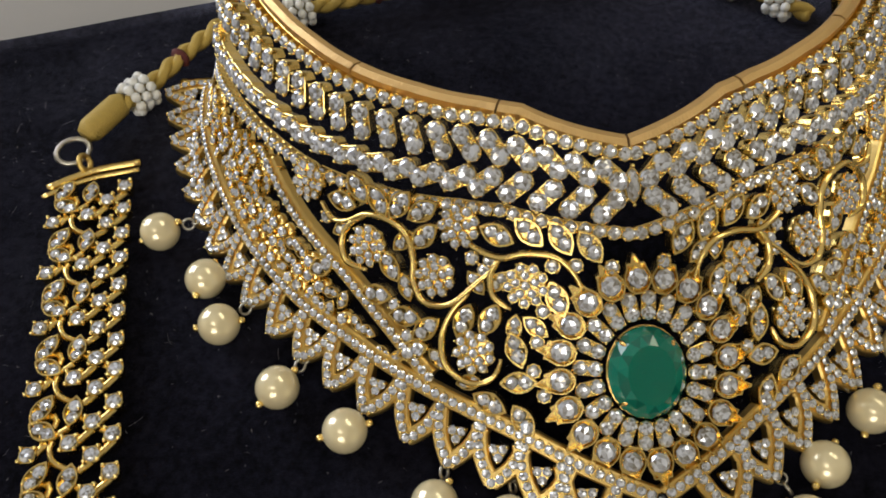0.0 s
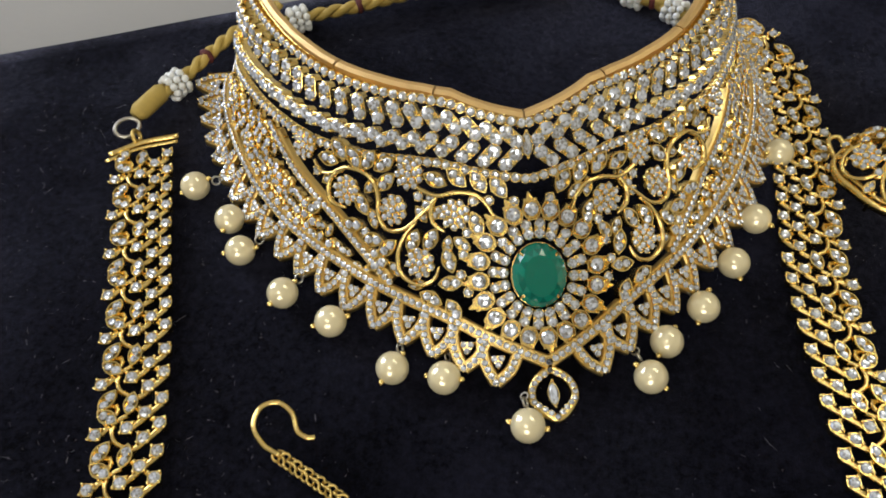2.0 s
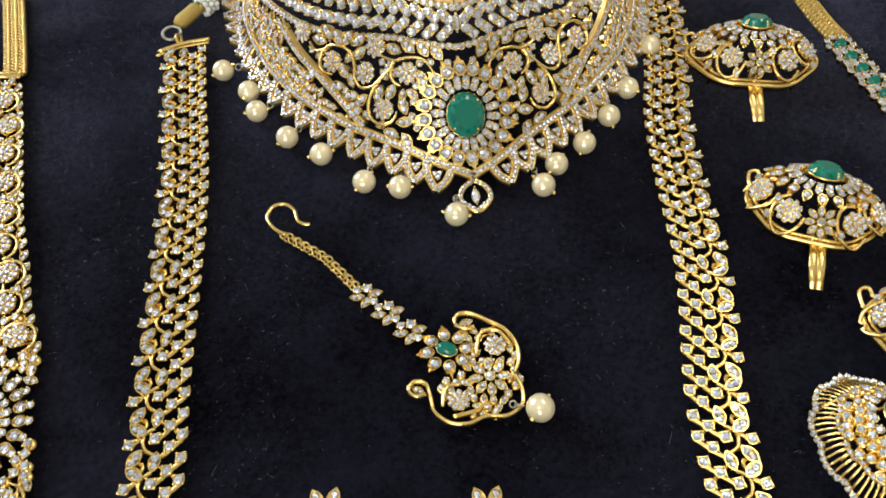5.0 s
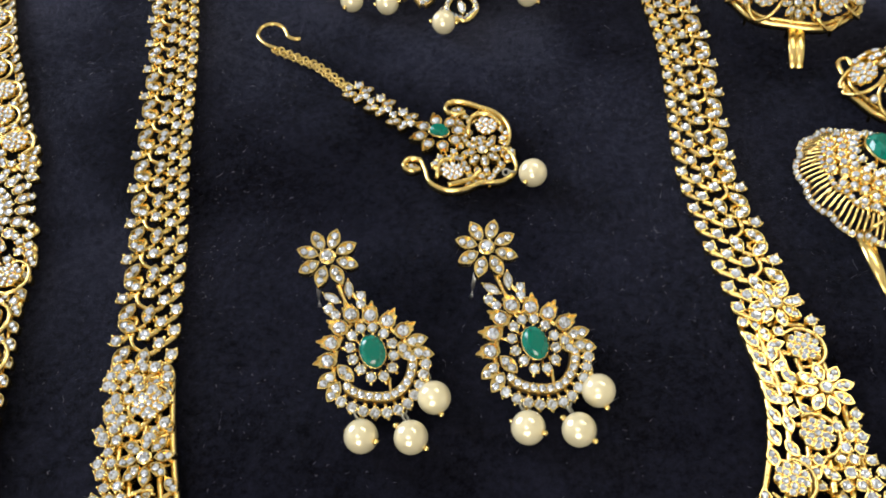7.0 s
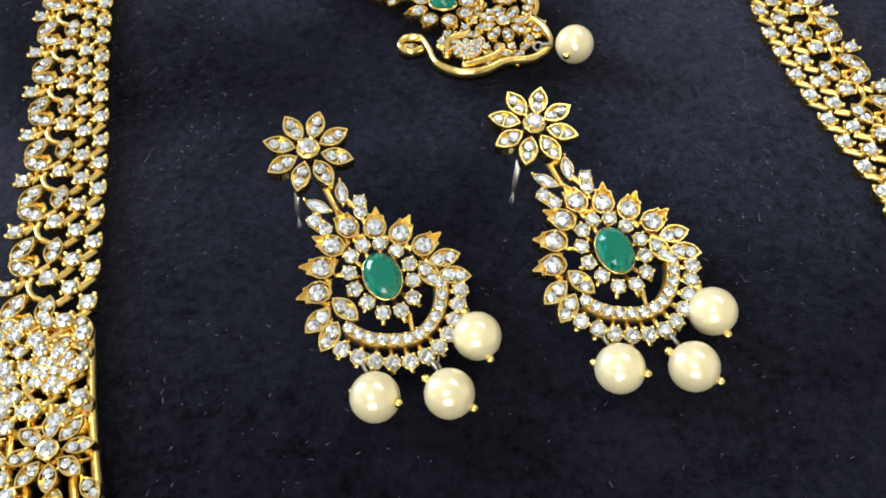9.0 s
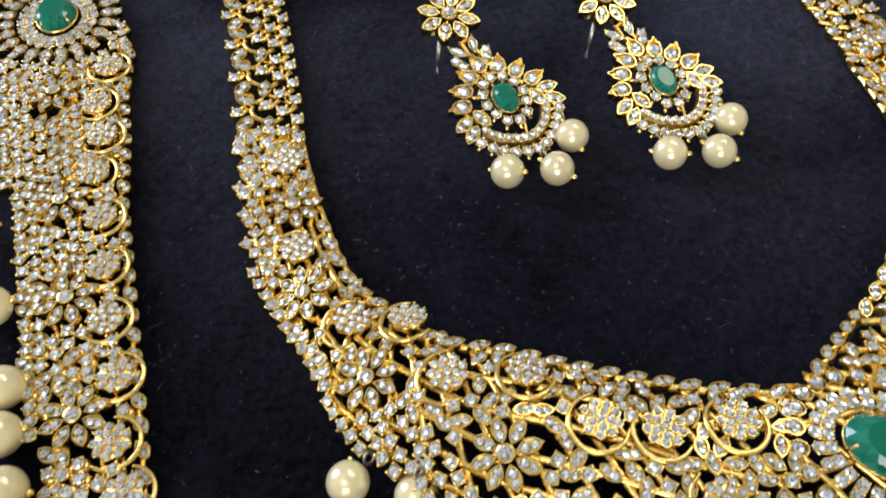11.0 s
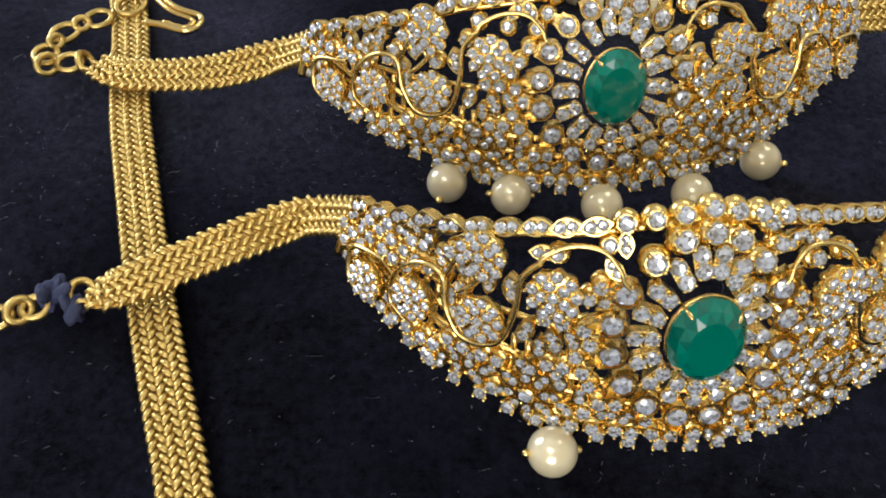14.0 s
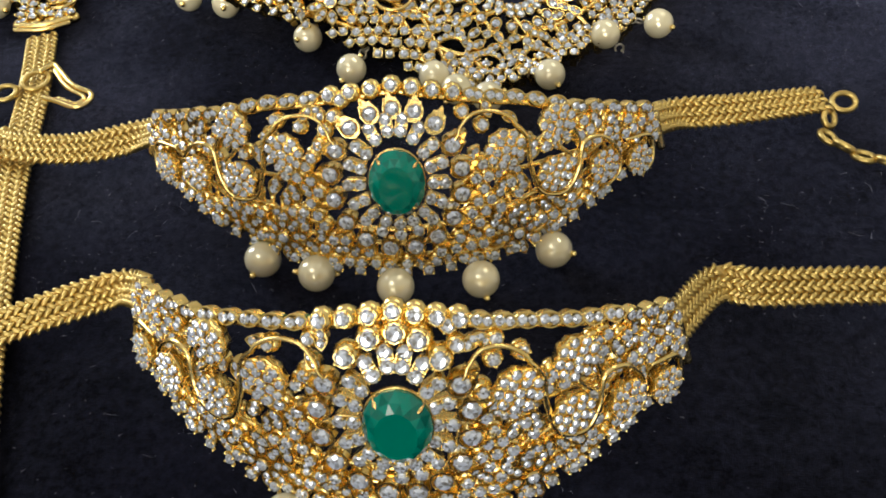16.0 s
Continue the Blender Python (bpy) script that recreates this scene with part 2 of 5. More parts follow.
# ---- the jeweller's stock: meshes shared by all the pieces ----
def set_stone_mesh(name, r, h, prongs=4, n=8, cup=1.0, turn=0.785, foot=0.0):
    s = Soup()
    if foot:
        s.add(*loft([ring(10, foot * 0.9, foot * 0.9, -0.0006), ring(10, foot, foot, h * 0.2), ring(10, r * 1.1, r * 1.1, h * 0.6)]), 0, None, True)
    s.add(*loft([ring(n, r * 0.55, r * 0.55, 0), ring(n, r * 0.8 * cup, r * 0.8 * cup, h * 0.45), ring(n, r * 1.1 * cup, r * 1.1 * cup, h)], top=True), 0)
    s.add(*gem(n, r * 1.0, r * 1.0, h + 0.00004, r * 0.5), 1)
    for i in range(prongs):
        a = turn + 2 * math.pi * i / prongs
        s.add(*bead(r * 0.27, h + r * 0.28), 0, Matrix.Translation((r * 1.02 * math.cos(a), r * 0.98 * math.sin(a), 0)), True)
    return s.mesh(name, [GOLD, STONE])


def square_stone_mesh(name, r, h):
    s = Soup()
    s.add(*loft([ring(4, r * 0.9, r * 0.9, 0, 0.785), ring(4, r * 0.95, r * 0.95, h * 0.6, 0.785), ring(4, r * 1.40, r * 1.40, h, 0.785)]), 0)
    s.add(*gem(8, r * 0.92, r * 0.92, h + 0.00004, r * 0.5), 1)
    for i in range(4):
        a = 0.785 + i * math.pi / 2
        s.add(*bead(r * 0.30, h + r * 0.2), 0, Matrix.Translation((r * 1.12 * math.cos(a), r * 1.12 * math.sin(a), 0)), True)
    return s.mesh(name, [GOLD, STONE])


def leaf_mesh(name, l, w, h, stones=2):
    s = Soup()
    o = lambda k, z: marquise(l * k, w * k, z, 7)
    s.add(*loft([o(0.94, 0), o(1.0, h * 0.5), o(1.0, h * 0.92), o(0.96, h), o(0.82, h), o(0.78, h * 0.66)], top=True), 0)
    spots = [(-l * 0.17, 0.35), (l * 0.18, 0.30)] if stones == 2 else [(-l * 0.02, 0.34)]
    for x, k in spots:
        r = w * k
        s.add(*gem(7, r, r, h * 0.86, r * 0.5), 1, Matrix.Translation((x, 0, 0)))
        for y in (-1, 1):
            s.add(*bead(w * 0.07, h), 0, Matrix.Translation((x + l * 0.1, y * w * 0.25, 0)), True)
    return s.mesh(name, [GOLD, STONE])


def cluster_mesh(name, r, h):
    """Round lobed flower head, crowded with small stones in two rings round a middle one."""
    s = Soup()
    lobe = lambda i: r * (0.94 + 0.06 * math.cos(2 * math.pi * i / 4))
    lobed = lambda k, z: [(lobe(i) * k * math.cos(math.pi * i / 18), lobe(i) * k * math.sin(math.pi * i / 18), z) for i in range(36)]
    s.add(*loft([lobed(0.82, 0), lobed(0.98, h * 0.5), lobed(1.0, h * 0.9), lobed(0.92, h)]), 0, None, True)
    k = r * 0.245
    spots = [(0, 0)] + [(0.455, 2 * math.pi * (i + 0.5) / 5) for i in range(5)] + [(0.80, 2 * math.pi * i / 9) for i in range(9)]
    for d, a in spots:
        at = Matrix.Translation((r * d * math.cos(a), r * d * math.sin(a), h * 0.16 * (1 - d)))
        s.add(*loft([ring(7, k * 1.06, k * 1.06, h * 0.9), ring(7, k * 1.0, k * 1.0, h * 1.06)], bottom=False), 0, at)
        s.add(*gem(7, k * 0.88, k * 0.88, h * 1.06, k * 0.5), 1, at)
        b = a + 0.6
        for j in range(2):
            s.add(*bead(k * 0.25, h * 1.06 + k * 0.35), 0, at @ Matrix.Translation((k * 1.05 * math.cos(b + j * 2.2), k * 1.05 * math.sin(b + j * 2.2), 0)), True)
    return s.mesh(name, [GOLD, STONE])


def petal_mesh(name, l, w, h):
    """A tulip-shaped petal with three points and one stone, its base at the origin, pointing along x."""
    o = []
    side = [(0, 0.14), (0.11, 0.35), (0.26, 0.47), (0.42, 0.49), (0.56, 0.43), (0.67, 0.36), (0.80, 0.34), (0.80, 0.18), (1.04, 0.04)]
    flick = lambda x: 0.10 * w * max(0.0, x - 0.45) ** 1.5
    out = [(x * l, y * w + flick(x) * 2) for x, y in side] + [(x * l, -y * w + flick(x) * 2) for x, y in reversed(side)]
    g = lambda k, z: [((x - l * 0.45) * k + l * 0.45, y * k, z) for x, y in out]
    s = Soup().add(*loft([g(0.95, 0), g(1, h * 0.6), g(0.97, h), g(0.88, h), g(0.84, h * 0.5)][::-1], bottom=True, top=True), 0)
    s.add(*loft([ring(8, w * 0.22, w * 0.22, h * 0.45), ring(8, w * 0.36, w * 0.36, h * 0.92)]), 0, Matrix.Translation((l * 0.40, 0, 0)))
    s.add(*gem(8, w * 0.375, w * 0.375, h * 0.93, w * 0.18), 1, Matrix.Translation((l * 0.40, 0, 0)))
    for i in range(3):
        a = 0.5 + 2.094 * i
        s.add(*bead(w * 0.06, h * 1.02), 0, Matrix.Translation((l * 0.40 + w * 0.38 * math.cos(a), w * 0.38 * math.sin(a), 0)), True)
    return s.mesh(name, [GOLD, STONE])


def daisy_mesh(name, r, h, petals=8):
    s = Soup()
    for i in range(petals):
        a = 2 * math.pi * i / petals
        at = Matrix.Rotation(a, 4, "Z") @ Matrix.Translation((r * 0.62, 0, 0))
        l, w = r * 0.74, r * 0.42
        o = lambda k, z: marquise(l * k, w * k, z, 6)
        s.add(*loft([o(0.94, 0), o(1, h * 0.9), o(0.95, h), o(0.82, h), o(0.78, h * 0.72)]), 0, at)
        for x, k in ((-l * 0.17, 0.31), (l * 0.17, 0.28)):
            s.add(*gem(7, w * k, w * k, h * 0.88, w * k * 0.5), 1, at @ Matrix.Translation((x, 0, 0)))
    s.add(*loft([ring(10, r * 0.2, r * 0.2, 0), ring(10, r * 0.25, r * 0.25, h * 1.25), ring(10, r * 0.20, r * 0.20, h * 1.3)]), 0)
    s.add(*gem(8, r * 0.19, r * 0.19, h * 1.28, r * 0.09), 1)
    return s.mesh(name, [GOLD, STONE])


def twin_mesh(name, r, h):
    """Two round stones in one short bar along x, its gold drawn in between them."""
    s = Soup()
    half = [(math.cos(t), math.sin(t)) for t in np.linspace(-1.9, 1.9, 9)]
    out = lambda k: [(r * 0.98 + x * r * k, y * r * k) for x, y in half] + [(-r * 0.98 - x * r * k, -y * r * k) for x, y in half]
    tier = lambda k, z: [(x, y, z) for x, y in out(k)]
    s.add(*loft([tier(0.9, 0), tier(1.0, h * 0.5), tier(1.08, h * 0.96), tier(1.0, h)]), 0)
    for x in (-1, 1):
        at = Matrix.Translation((x * r * 0.98, 0, 0))
        s.add(*gem(8, r * 1.05, r * 1.05, h + 0.00004, r * 0.5), 1, at)
        for k in range(4):
            a = 0.785 + k * math.pi / 2
            s.add(*bead(r * 0.22, h + r * 0.3), 0, at @ Matrix.Translation((r * math.cos(a), r * math.sin(a), 0)), True)
    return s.mesh(name, [GOLD, STONE])


def marquise_gem_mesh(name, l, w, h):
    s = Soup()
    s.add(*loft([marquise(l * 0.8, w * 0.8, 0, 6), marquise(l * 1.06, w * 1.08, h, 6)]), 0)
    s.add(*gem(8, l * 0.45, w * 0.47, h + 0.00004, w * 0.26), 1)
    for x in (-1, 1):
        s.add(*bead(w * 0.16, h + w * 0.2), 0, Matrix.Translation((x * l * 0.52, 0, 0)), True)
    return s.mesh(name, [GOLD, STONE])


def oval_emerald_mesh(name, a, b, h):
    """An oval cut with a table, star and kite facets and small triangles at the girdle."""
    n = 16
    g = [ring(n, a * 0.98, b * 0.98, 0), ring(n, a, b, h * 0.20), ring(n, a * 0.82, b * 0.84, h * 0.62, math.pi / n), ring(n, a * 0.60, b * 0.64, h * 0.86)]
    s = Soup().add(*loft(g[:2], top=False), 0)
    for i in range(n):
        j = (i + 1) % n
        for tri in ((g[1][i], g[1][j], g[2][i]), (g[1][j], g[2][j], g[2][i]), (g[2][i], g[2][j], g[3][j]), (g[2][i], g[3][j], g[3][i])):
            s.add(tri, [(0, 1, 2)], 1)
    s.add(g[3], [tuple(range(n))], 0)
    return s.mesh(name, [GREEN, GREEN_CUT])


def bezel_mesh(name, a, b, h, t=0.00012):
    n = 24
    s = Soup().add(*loft([ring(n, a * 0.9, b * 0.9, 0), ring(n, a + t, b + t, h * 0.7), ring(n, a + t, b + t, h), ring(n, a - t * 0.2, b - t * 0.2, h)], bottom=True, top=True), 0, None, True)
    return s.mesh(name, [GOLD])


def single(name, v, f, mat, smooth=True):
    return Soup().add(v, f, 0, None, smooth).mesh(name, [mat])


M_STONE = set_stone_mesh("stone_setting", 1.08 * MM, 1.9 * MM)
M_PLATE = set_stone_mesh("stone_setting_footed", 1.08 * MM, 1.9 * MM, foot=1.75 * MM)
M_TINY = set_stone_mesh("pave_stone", 0.70 * MM, 0.5 * MM, prongs=2, n=7, turn=1.57)
M_SQUARE = square_stone_mesh("square_stone", 1.22 * MM, 2.2 * MM)
M_POST = square_stone_mesh("square_stone_tall", 1.22 * MM, 4.2 * MM)
M_LEAF = leaf_mesh("leaf_setting", 5.4 * MM, 3.1 * MM, 2.2 * MM)
M_CLUSTER = cluster_mesh("flower_head", 3.7 * MM, 2.4 * MM)
M_PETAL = petal_mesh("tulip_petal", 5.2 * MM, 3.7 * MM, 2.2 * MM)
M_DAISY = daisy_mesh("daisy_flower", 6.0 * MM, 2.1 * MM)
def trefoil_mesh(name, r, h):
    """Three small stones in a pointed triangle of gold."""
    s = Soup()
    spots = [(r * 1.15 * math.cos(a), r * 1.15 * math.sin(a)) for a in (0.0, 2.094, 4.189)]
    tri = lambda k, z: [(k * (x * 1.9 + r * 0.5 * math.cos(a)), k * (y * 1.9 + r * 0.5 * math.sin(a)), z) for (x, y), c in zip(spots, (0.0, 2.094, 4.189)) for a in (c - 1.2, c, c + 1.2)]
    s.add(*loft([tri(0.8, 0), tri(0.9, h * 0.7), tri(0.82, h)]), 0)
    for x, y in spots:
        s.add(*gem(7, r, r, h + 0.00003, r * 0.5), 1, Matrix.Translation((x, y, 0)))
        s.add(*bead(r * 0.3, h + r * 0.3), 0, Matrix.Translation((x * 1.8, y * 1.8, 0)), True)
    return s.mesh(name, [GOLD, STONE])


M_TREFOIL = trefoil_mesh("trefoil", 0.78 * MM, 1.7 * MM)
M_TWIN = twin_mesh("twin_stone_bar", 1.15 * MM, 1.8 * MM)
M_MARQ = marquise_gem_mesh("marquise_stone", 5.0 * MM, 2.2 * MM, 1.4 * MM)
M_PEARL = single("pearl", *ball(3.75 * MM, 24, 16), PEARL)
M_PIN = Soup().add(*ball(0.75 * MM, 8, 6), 0, Matrix.Translation((4.1 * MM, 0, 0)), True).mesh("pin", [GOLD])
M_LOOP = single("loop", *tube([(1.1 * MM * math.cos(a), 1.1 * MM * math.sin(a), 0) for a in np.linspace(0, 2 * math.pi, 11)[:-1]], 0.28 * MM, 5, True), STEEL)
M_PRONG = Soup().add(*loft([ring(6, 0.75 * MM, 0.5 * MM, 0), ring(6, 0.7 * MM, 0.5 * MM, 2.2 * MM), ring(6, 0.3 * MM, 0.25 * MM, 2.7 * MM)]), 0, None, True).mesh("prong", [GOLD])


# ---- placing ----
def thing(name, at, label, category, group=""):
    ob = new(name)
    ob.empty_display_size = 0.01
    ob.matrix_basis = Matrix.Translation(at)
    return tagged(ob, label, category, group)


WORLD = {}


def put(parent, name, mesh, m, label=""):
    """Links a mesh as a part, at the world pose m."""
    ob = new(name, mesh)
    ob.parent = parent
    up = WORLD.get(parent.name, parent.matrix_basis)
    ob.matrix_basis = up.inverted() @ m
    WORLD[ob.name] = m
    return tagged(ob, label) if label else ob


class Flat:
    """A level base: coordinates are metres from an origin, turned by an angle."""
    eps = 1e-4

    def __init__(self, origin=(0, 0), turn=0.0, dome=None, z=0.0):
        self.o, self.t, self.dome, self.z = origin, radians(turn), dome, z

    def point(self, u, v):
        c, s = math.cos(self.t), math.sin(self.t)
        return Vector((self.o[0] + c * u - s * v, self.o[1] + s * u + c * v, self.z + (self.dome(u, v) if self.dome else 0)))


class Bent(Flat):
    """A level base whose half on the side of negative u swings away a little."""

    def point(self, u, v):
        return super().point(u, v + min(0.0, u) * 0.063)


class Cone:
    """The flaring collar: u in degrees round its axis, v the plan radius in mm."""
    eps = 0.1

    def __init__(self, centre, turn):
        self.c, self.t = centre, turn

    @staticmethod
    def height(u, r):
        rim = float(np.interp(abs(u), [0, 31, 45, 61, 70, 80, 89, 100, 112], [40.4, 40.4, 42.6, 46.2, 48.2, 51, 54, 58.5, 63])) * MM
        base = 0.075 + 0.018 * math.exp(-((u / 30) ** 2))
        k = (r - rim) / (base - rim)
        return 0.0405 * max(0.0, 1 - k) ** 1.45 + 0.0012

    def point(self, u, v):
        a, r = radians(u + self.t), v * MM
        return Vector((self.c[0] + r * math.sin(a), self.c[1] - r * math.cos(a), self.height(u, r)))


class Band:
    """A bent armlet that stands on its lower edge: u along the bend in mm, v the height in mm."""
    eps = 0.1

    def __init__(self, centre, radius, turn, reach=(1.0, 1.0)):
        self.c, self.r, self.t, self.k = centre, radius, turn, reach

    def point(self, u, v):
        a, r = u * MM * self.k[1 if u > 0 else 0] / self.r + radians(self.t), self.r + 0.4 * (0.023 - v * MM) - 0.45 * max(0.0, v - 29) * MM
        return Vector((self.c[0] + r * math.sin(a), self.c[1] - r * math.cos(a), v * MM))


def frame_at(surf, u, v, angle=0.0, du=0.01, dv=0.01, lift=0.0, flip=1.0):
    """A pose on a surface: x along growing u turned by the angle towards growing v, z outwards."""
    p = surf.point(u, v)
    a, b = surf.point(u + du, v) - p, surf.point(u, v + dv) - p
    n = a.cross(b).normalized()
    if n.z < 0:
        n = -n
    a.normalize()
    b = (b - a * b.dot(a)).normalized()
    x = a * math.cos(radians(angle)) + b * math.sin(radians(angle))
    y = n.cross(x).normalized()
    m = Matrix((x, y, n)).transposed().to_4x4()
    m.translation = p + n * lift
    return m


def scaled(m, k, kz=None):
    return m @ Matrix.Diagonal((k, k, kz or k, 1))


def wire(parent, name, surf, pts, r=0.45 * MM, lift=1.0 * MM, steps=6, flat=1.0, closed=False, mat=None, label="", taper=False):
    """A gold wire over a surface through points (u, v)."""
    q = spline([(a, b, 0) for a, b in pts], steps, closed)
    ups = [frame_at(surf, p.x, p.y, 0, surf.eps, surf.eps).to_3x3() @ Vector((0, 0, 1)) for p in q]
    w = [surf.point(p.x, p.y) + n * lift for p, n in zip(q, ups)]
    rr = [r * (1 - 0.5 * abs(2 * i / (len(w) - 1) - 1) ** 3) for i in range(len(w))] if taper else r
    o = w[0].copy()
    me = single(name, *tube([p - o for p in w], rr, 6, closed, flat, ups), mat or GOLD)
    return put(parent, name, me, Matrix.Translation(o), label)


def row(parent, name, mesh, surf, pts, step, k=1.0, lift=0.0, steps=8, turn=0.0, skip=None):
    """Stones in a row, step metres apart, along a line of (u, v)."""
    q = spline([(a, b, 0) for a, b in pts], steps)
    w = [surf.point(p.x, p.y) for p in q]
    run = [0.0]
    for a, b in zip(w, w[1:]):
        run.append(run[-1] + (b - a).length)
    n = max(1, int(run[-1] / step))
    for i in range(n + 1):
        d = run[-1] * i / n
        j = max(t for t in range(len(run)) if run[t] <= d + 1e-9)
        j = min(j, len(run) - 2)
        t = (d - run[j]) / max(run[j + 1] - run[j], 1e-9)
        p = q[j].lerp(q[j + 1], t)
        put(parent, name, mesh, scaled(frame_at(surf, p.x, p.y, turn, lift=lift), k))


def strip(parent, name, surf, pts, half, high, lift=0.0, steps=6):
    """A flat-topped gold band over a surface along points (u, v), with upright sides."""
    q = spline([(a, c, 0) for a, c in pts], steps)
    w = [surf.point(p.x, p.y) for p in q]
    o, rings = w[0].copy(), []
    for i, (p, c) in enumerate(zip(q, w)):
        n = frame_at(surf, p.x, p.y, 0, surf.eps, surf.eps).to_3x3() @ Vector((0, 0, 1))
        d = (w[min(i + 1, len(w) - 1)] - w[max(i - 1, 0)]).normalized()
        s = d.cross(n).normalized()
        c = c - o + n * lift
        rings.append([c - s * half, c - s * half + n * high * 0.8, c - s * half * 0.8 + n * high, c + s * half * 0.8 + n * high, c + s * half + n * high * 0.8, c + s * half])
    return put(parent, name, single(name, *loft(rings), PAVE, False), Matrix.Translation(o))


def bar(parent, surf, pts, half=1.45 * MM, step=1.6 * MM, k=1.14, lift=0.0, name="stone_bar", high=1.9 * MM):
    """A gold band set with a row of small stones."""
    strip(parent, name, surf, pts, half, high, lift, 8)
    row(parent, "pave_stone", M_TINY, surf, pts, step, k, lift + high - 0.35 * MM)


def fill(parent, surf, inside, box, step, taken, metric, mesh_names, seed=1, k=1.0, lift=0.0):
    """Stones packed over what is left of an outline; taken: (u, v, radius) in metres by the metric."""
    rnd = random.Random(seed)
    (u0, u1), (v0, v1) = box
    su, sv = step / metric[0], step * 0.866 / metric[1]
    j, v = 0, v0
    while v <= v1:
        u = u0 + (su / 2 if j % 2 else 0)
        while u <= u1:
            a, b = u + rnd.uniform(-0.12, 0.12) * su, v + rnd.uniform(-0.12, 0.12) * sv
            if inside(a, b) and all(math.hypot((a - x) * metric[0], (b - y) * metric[1]) > r for x, y, r in taken):
                name, mesh, kk = mesh_names[rnd.randrange(len(mesh_names))]
                put(parent, name, mesh, scaled(frame_at(surf, a, b, rnd.choice((0, 45, 90, 135)) + rnd.uniform(-15, 15), 1e-4 / metric[0], 1e-4 / metric[1], lift), kk * k))
            u += su
        v += sv
        j += 1


def pearl(parent, x, y, turn, z=3.6 * MM, k=1.0, tie=None):
    m = pose(x, y, z * 1.0, 0, random.Random(int(x * 1e5)).uniform(-20, 25), turn) @ Matrix.Diagonal((k, k, k, 1))
    ob = put(parent, "pearl", M_PEARL, m, "cream pearl on a gold pin")
    put(ob, "pin", M_PIN, m)
    put(ob, "pin", M_PIN, m @ pose(0, 0, 0, 0, 0, 180))
    if tie:
        a, b = Vector((x, y, z)), Vector(tie)
        d = (b - a).normalized()
        p = a + d * 5.4 * MM * k
        put(ob, "loop", M_LOOP, Matrix.Translation(p) @ d.to_track_quat("X", "Z").to_matrix().to_4x4() @ pose(0, 0, 0, 60, 0, 0))
        n = max(1, min(6, int(((b - a).length - 6.0 * MM) / (1.7 * MM))))
        for i in range(n):
            p = a + d * (7.0 + 1.7 * i) * MM * k
            put(ob, "loop", M_LOOP, Matrix.Translation(p) @ d.to_track_quat("X", "Z").to_matrix().to_4x4() @ pose(0, 0, 0, -30 if i % 2 == 0 else 55, 0, 0) @ Matrix.Diagonal((0.8, 0.8, 0.8, 1)))
    return ob


def emerald(parent, m, a, b, h=3.4 * MM, base=1.2 * MM, prongs=4):
    put(parent, "bezel", bezel_mesh("bezel", a, b, base + h * 0.04), m, "thin gold bezel")
    e = m @ Matrix.Translation((0, 0, base))
    st = put(parent, "emerald", oval_emerald_mesh("emerald", a, b, h), e, "oval faceted green stone")
    for i in range(prongs):
        t = 0.7 + i * math.pi / 2 if prongs == 4 else 2 * math.pi * i / prongs
        k = min(1.0, a / (5 * MM))
        put(st, "prong", M_PRONG, m @ Matrix.Translation((a * 0.98 * math.cos(t), b * 0.98 * math.sin(t), base * 0.6)) @ Matrix.Rotation(t, 4, "Z") @ pose(0, 0, 0, 0, -20, 0) @ Matrix.Diagonal((k * 0.8, k * 0.8, k, 1)))
    return st


def strap(parent, name, surf, pts, width, rows=6, pitch=1.8 * MM, lift=1.1 * MM, label="", tilts=(0, 0)):
    """A flat woven strap: rows of small bowed links that lean to and fro in turn, over a closed band."""
    q = resample(spline([(*p, 0) if len(p) == 2 else p for p in pts], 10), pitch)
    o = q[0].copy()
    s = Soup()
    v, f = tube([(-1.0, 0, -0.55), (-0.62, 0, 0.35), (0, 0, 0.75), (0.62, 0, 0.35), (1.0, 0, -0.55)], [0.30, 0.42, 0.46, 0.42, 0.30], 6)
    cell, band = width / rows, []
    for i in range(len(q) - 1):
        d = (q[i + 1] - q[i]).normalized()
        side = Vector((d.y, -d.x, 0)).normalized()
        side = side if side.y < 0 or tilts == (0, 0) else -side
        tilt = radians(tilts[0] + (tilts[1] - tilts[0]) * i / len(q))
        side = side * math.cos(tilt) - Vector((0, 0, 1)) * math.sin(tilt)
        up = side.cross(d)
        up = up if up.z > 0 else -up
        c = q[i] + Vector((0, 0, lift)) - o
        band.append([c + side * (a * width * 0.5) + up * z * MM for a, z in ((-0.93, -0.75), (0.93, -0.75), (0.93, -0.15), (-0.93, -0.15))])
        for k in range(rows):
            lean = 1 if k % 2 else -1
            p = c + d * (pitch * 0.5 if k % 2 else 0) + side * ((k - (rows - 1) / 2) * cell)
            x = (d * 0.80 + side * 0.60 * lean).normalized()
            y = up.cross(x).normalized()
            m = Matrix((x * pitch * 0.62, y * cell * 0.95, up * 0.62 * MM)).transposed().to_4x4()
            m.translation = p
            s.add(v, f, 0, m, True)
    s.add(*loft(band), 1)
    return tagged(put(parent, name, s.mesh(name, [CHAIN, PAVE]), Matrix.Translation(o), label), kind="stuff")


def ring_link(parent, x, y, z, r, turn, tilt=0.0, wire_r=0.45 * MM, mat=None):
    me = single("chain_link", *tube([(r * math.cos(a), r * 0.8 * math.sin(a), 0) for a in np.linspace(0, 2 * math.pi, 15)[:-1]], wire_r, 6, True), mat or CHAIN)
    return put(parent, "chain_link", me, pose(x, y, z, tilt, 0, turn))


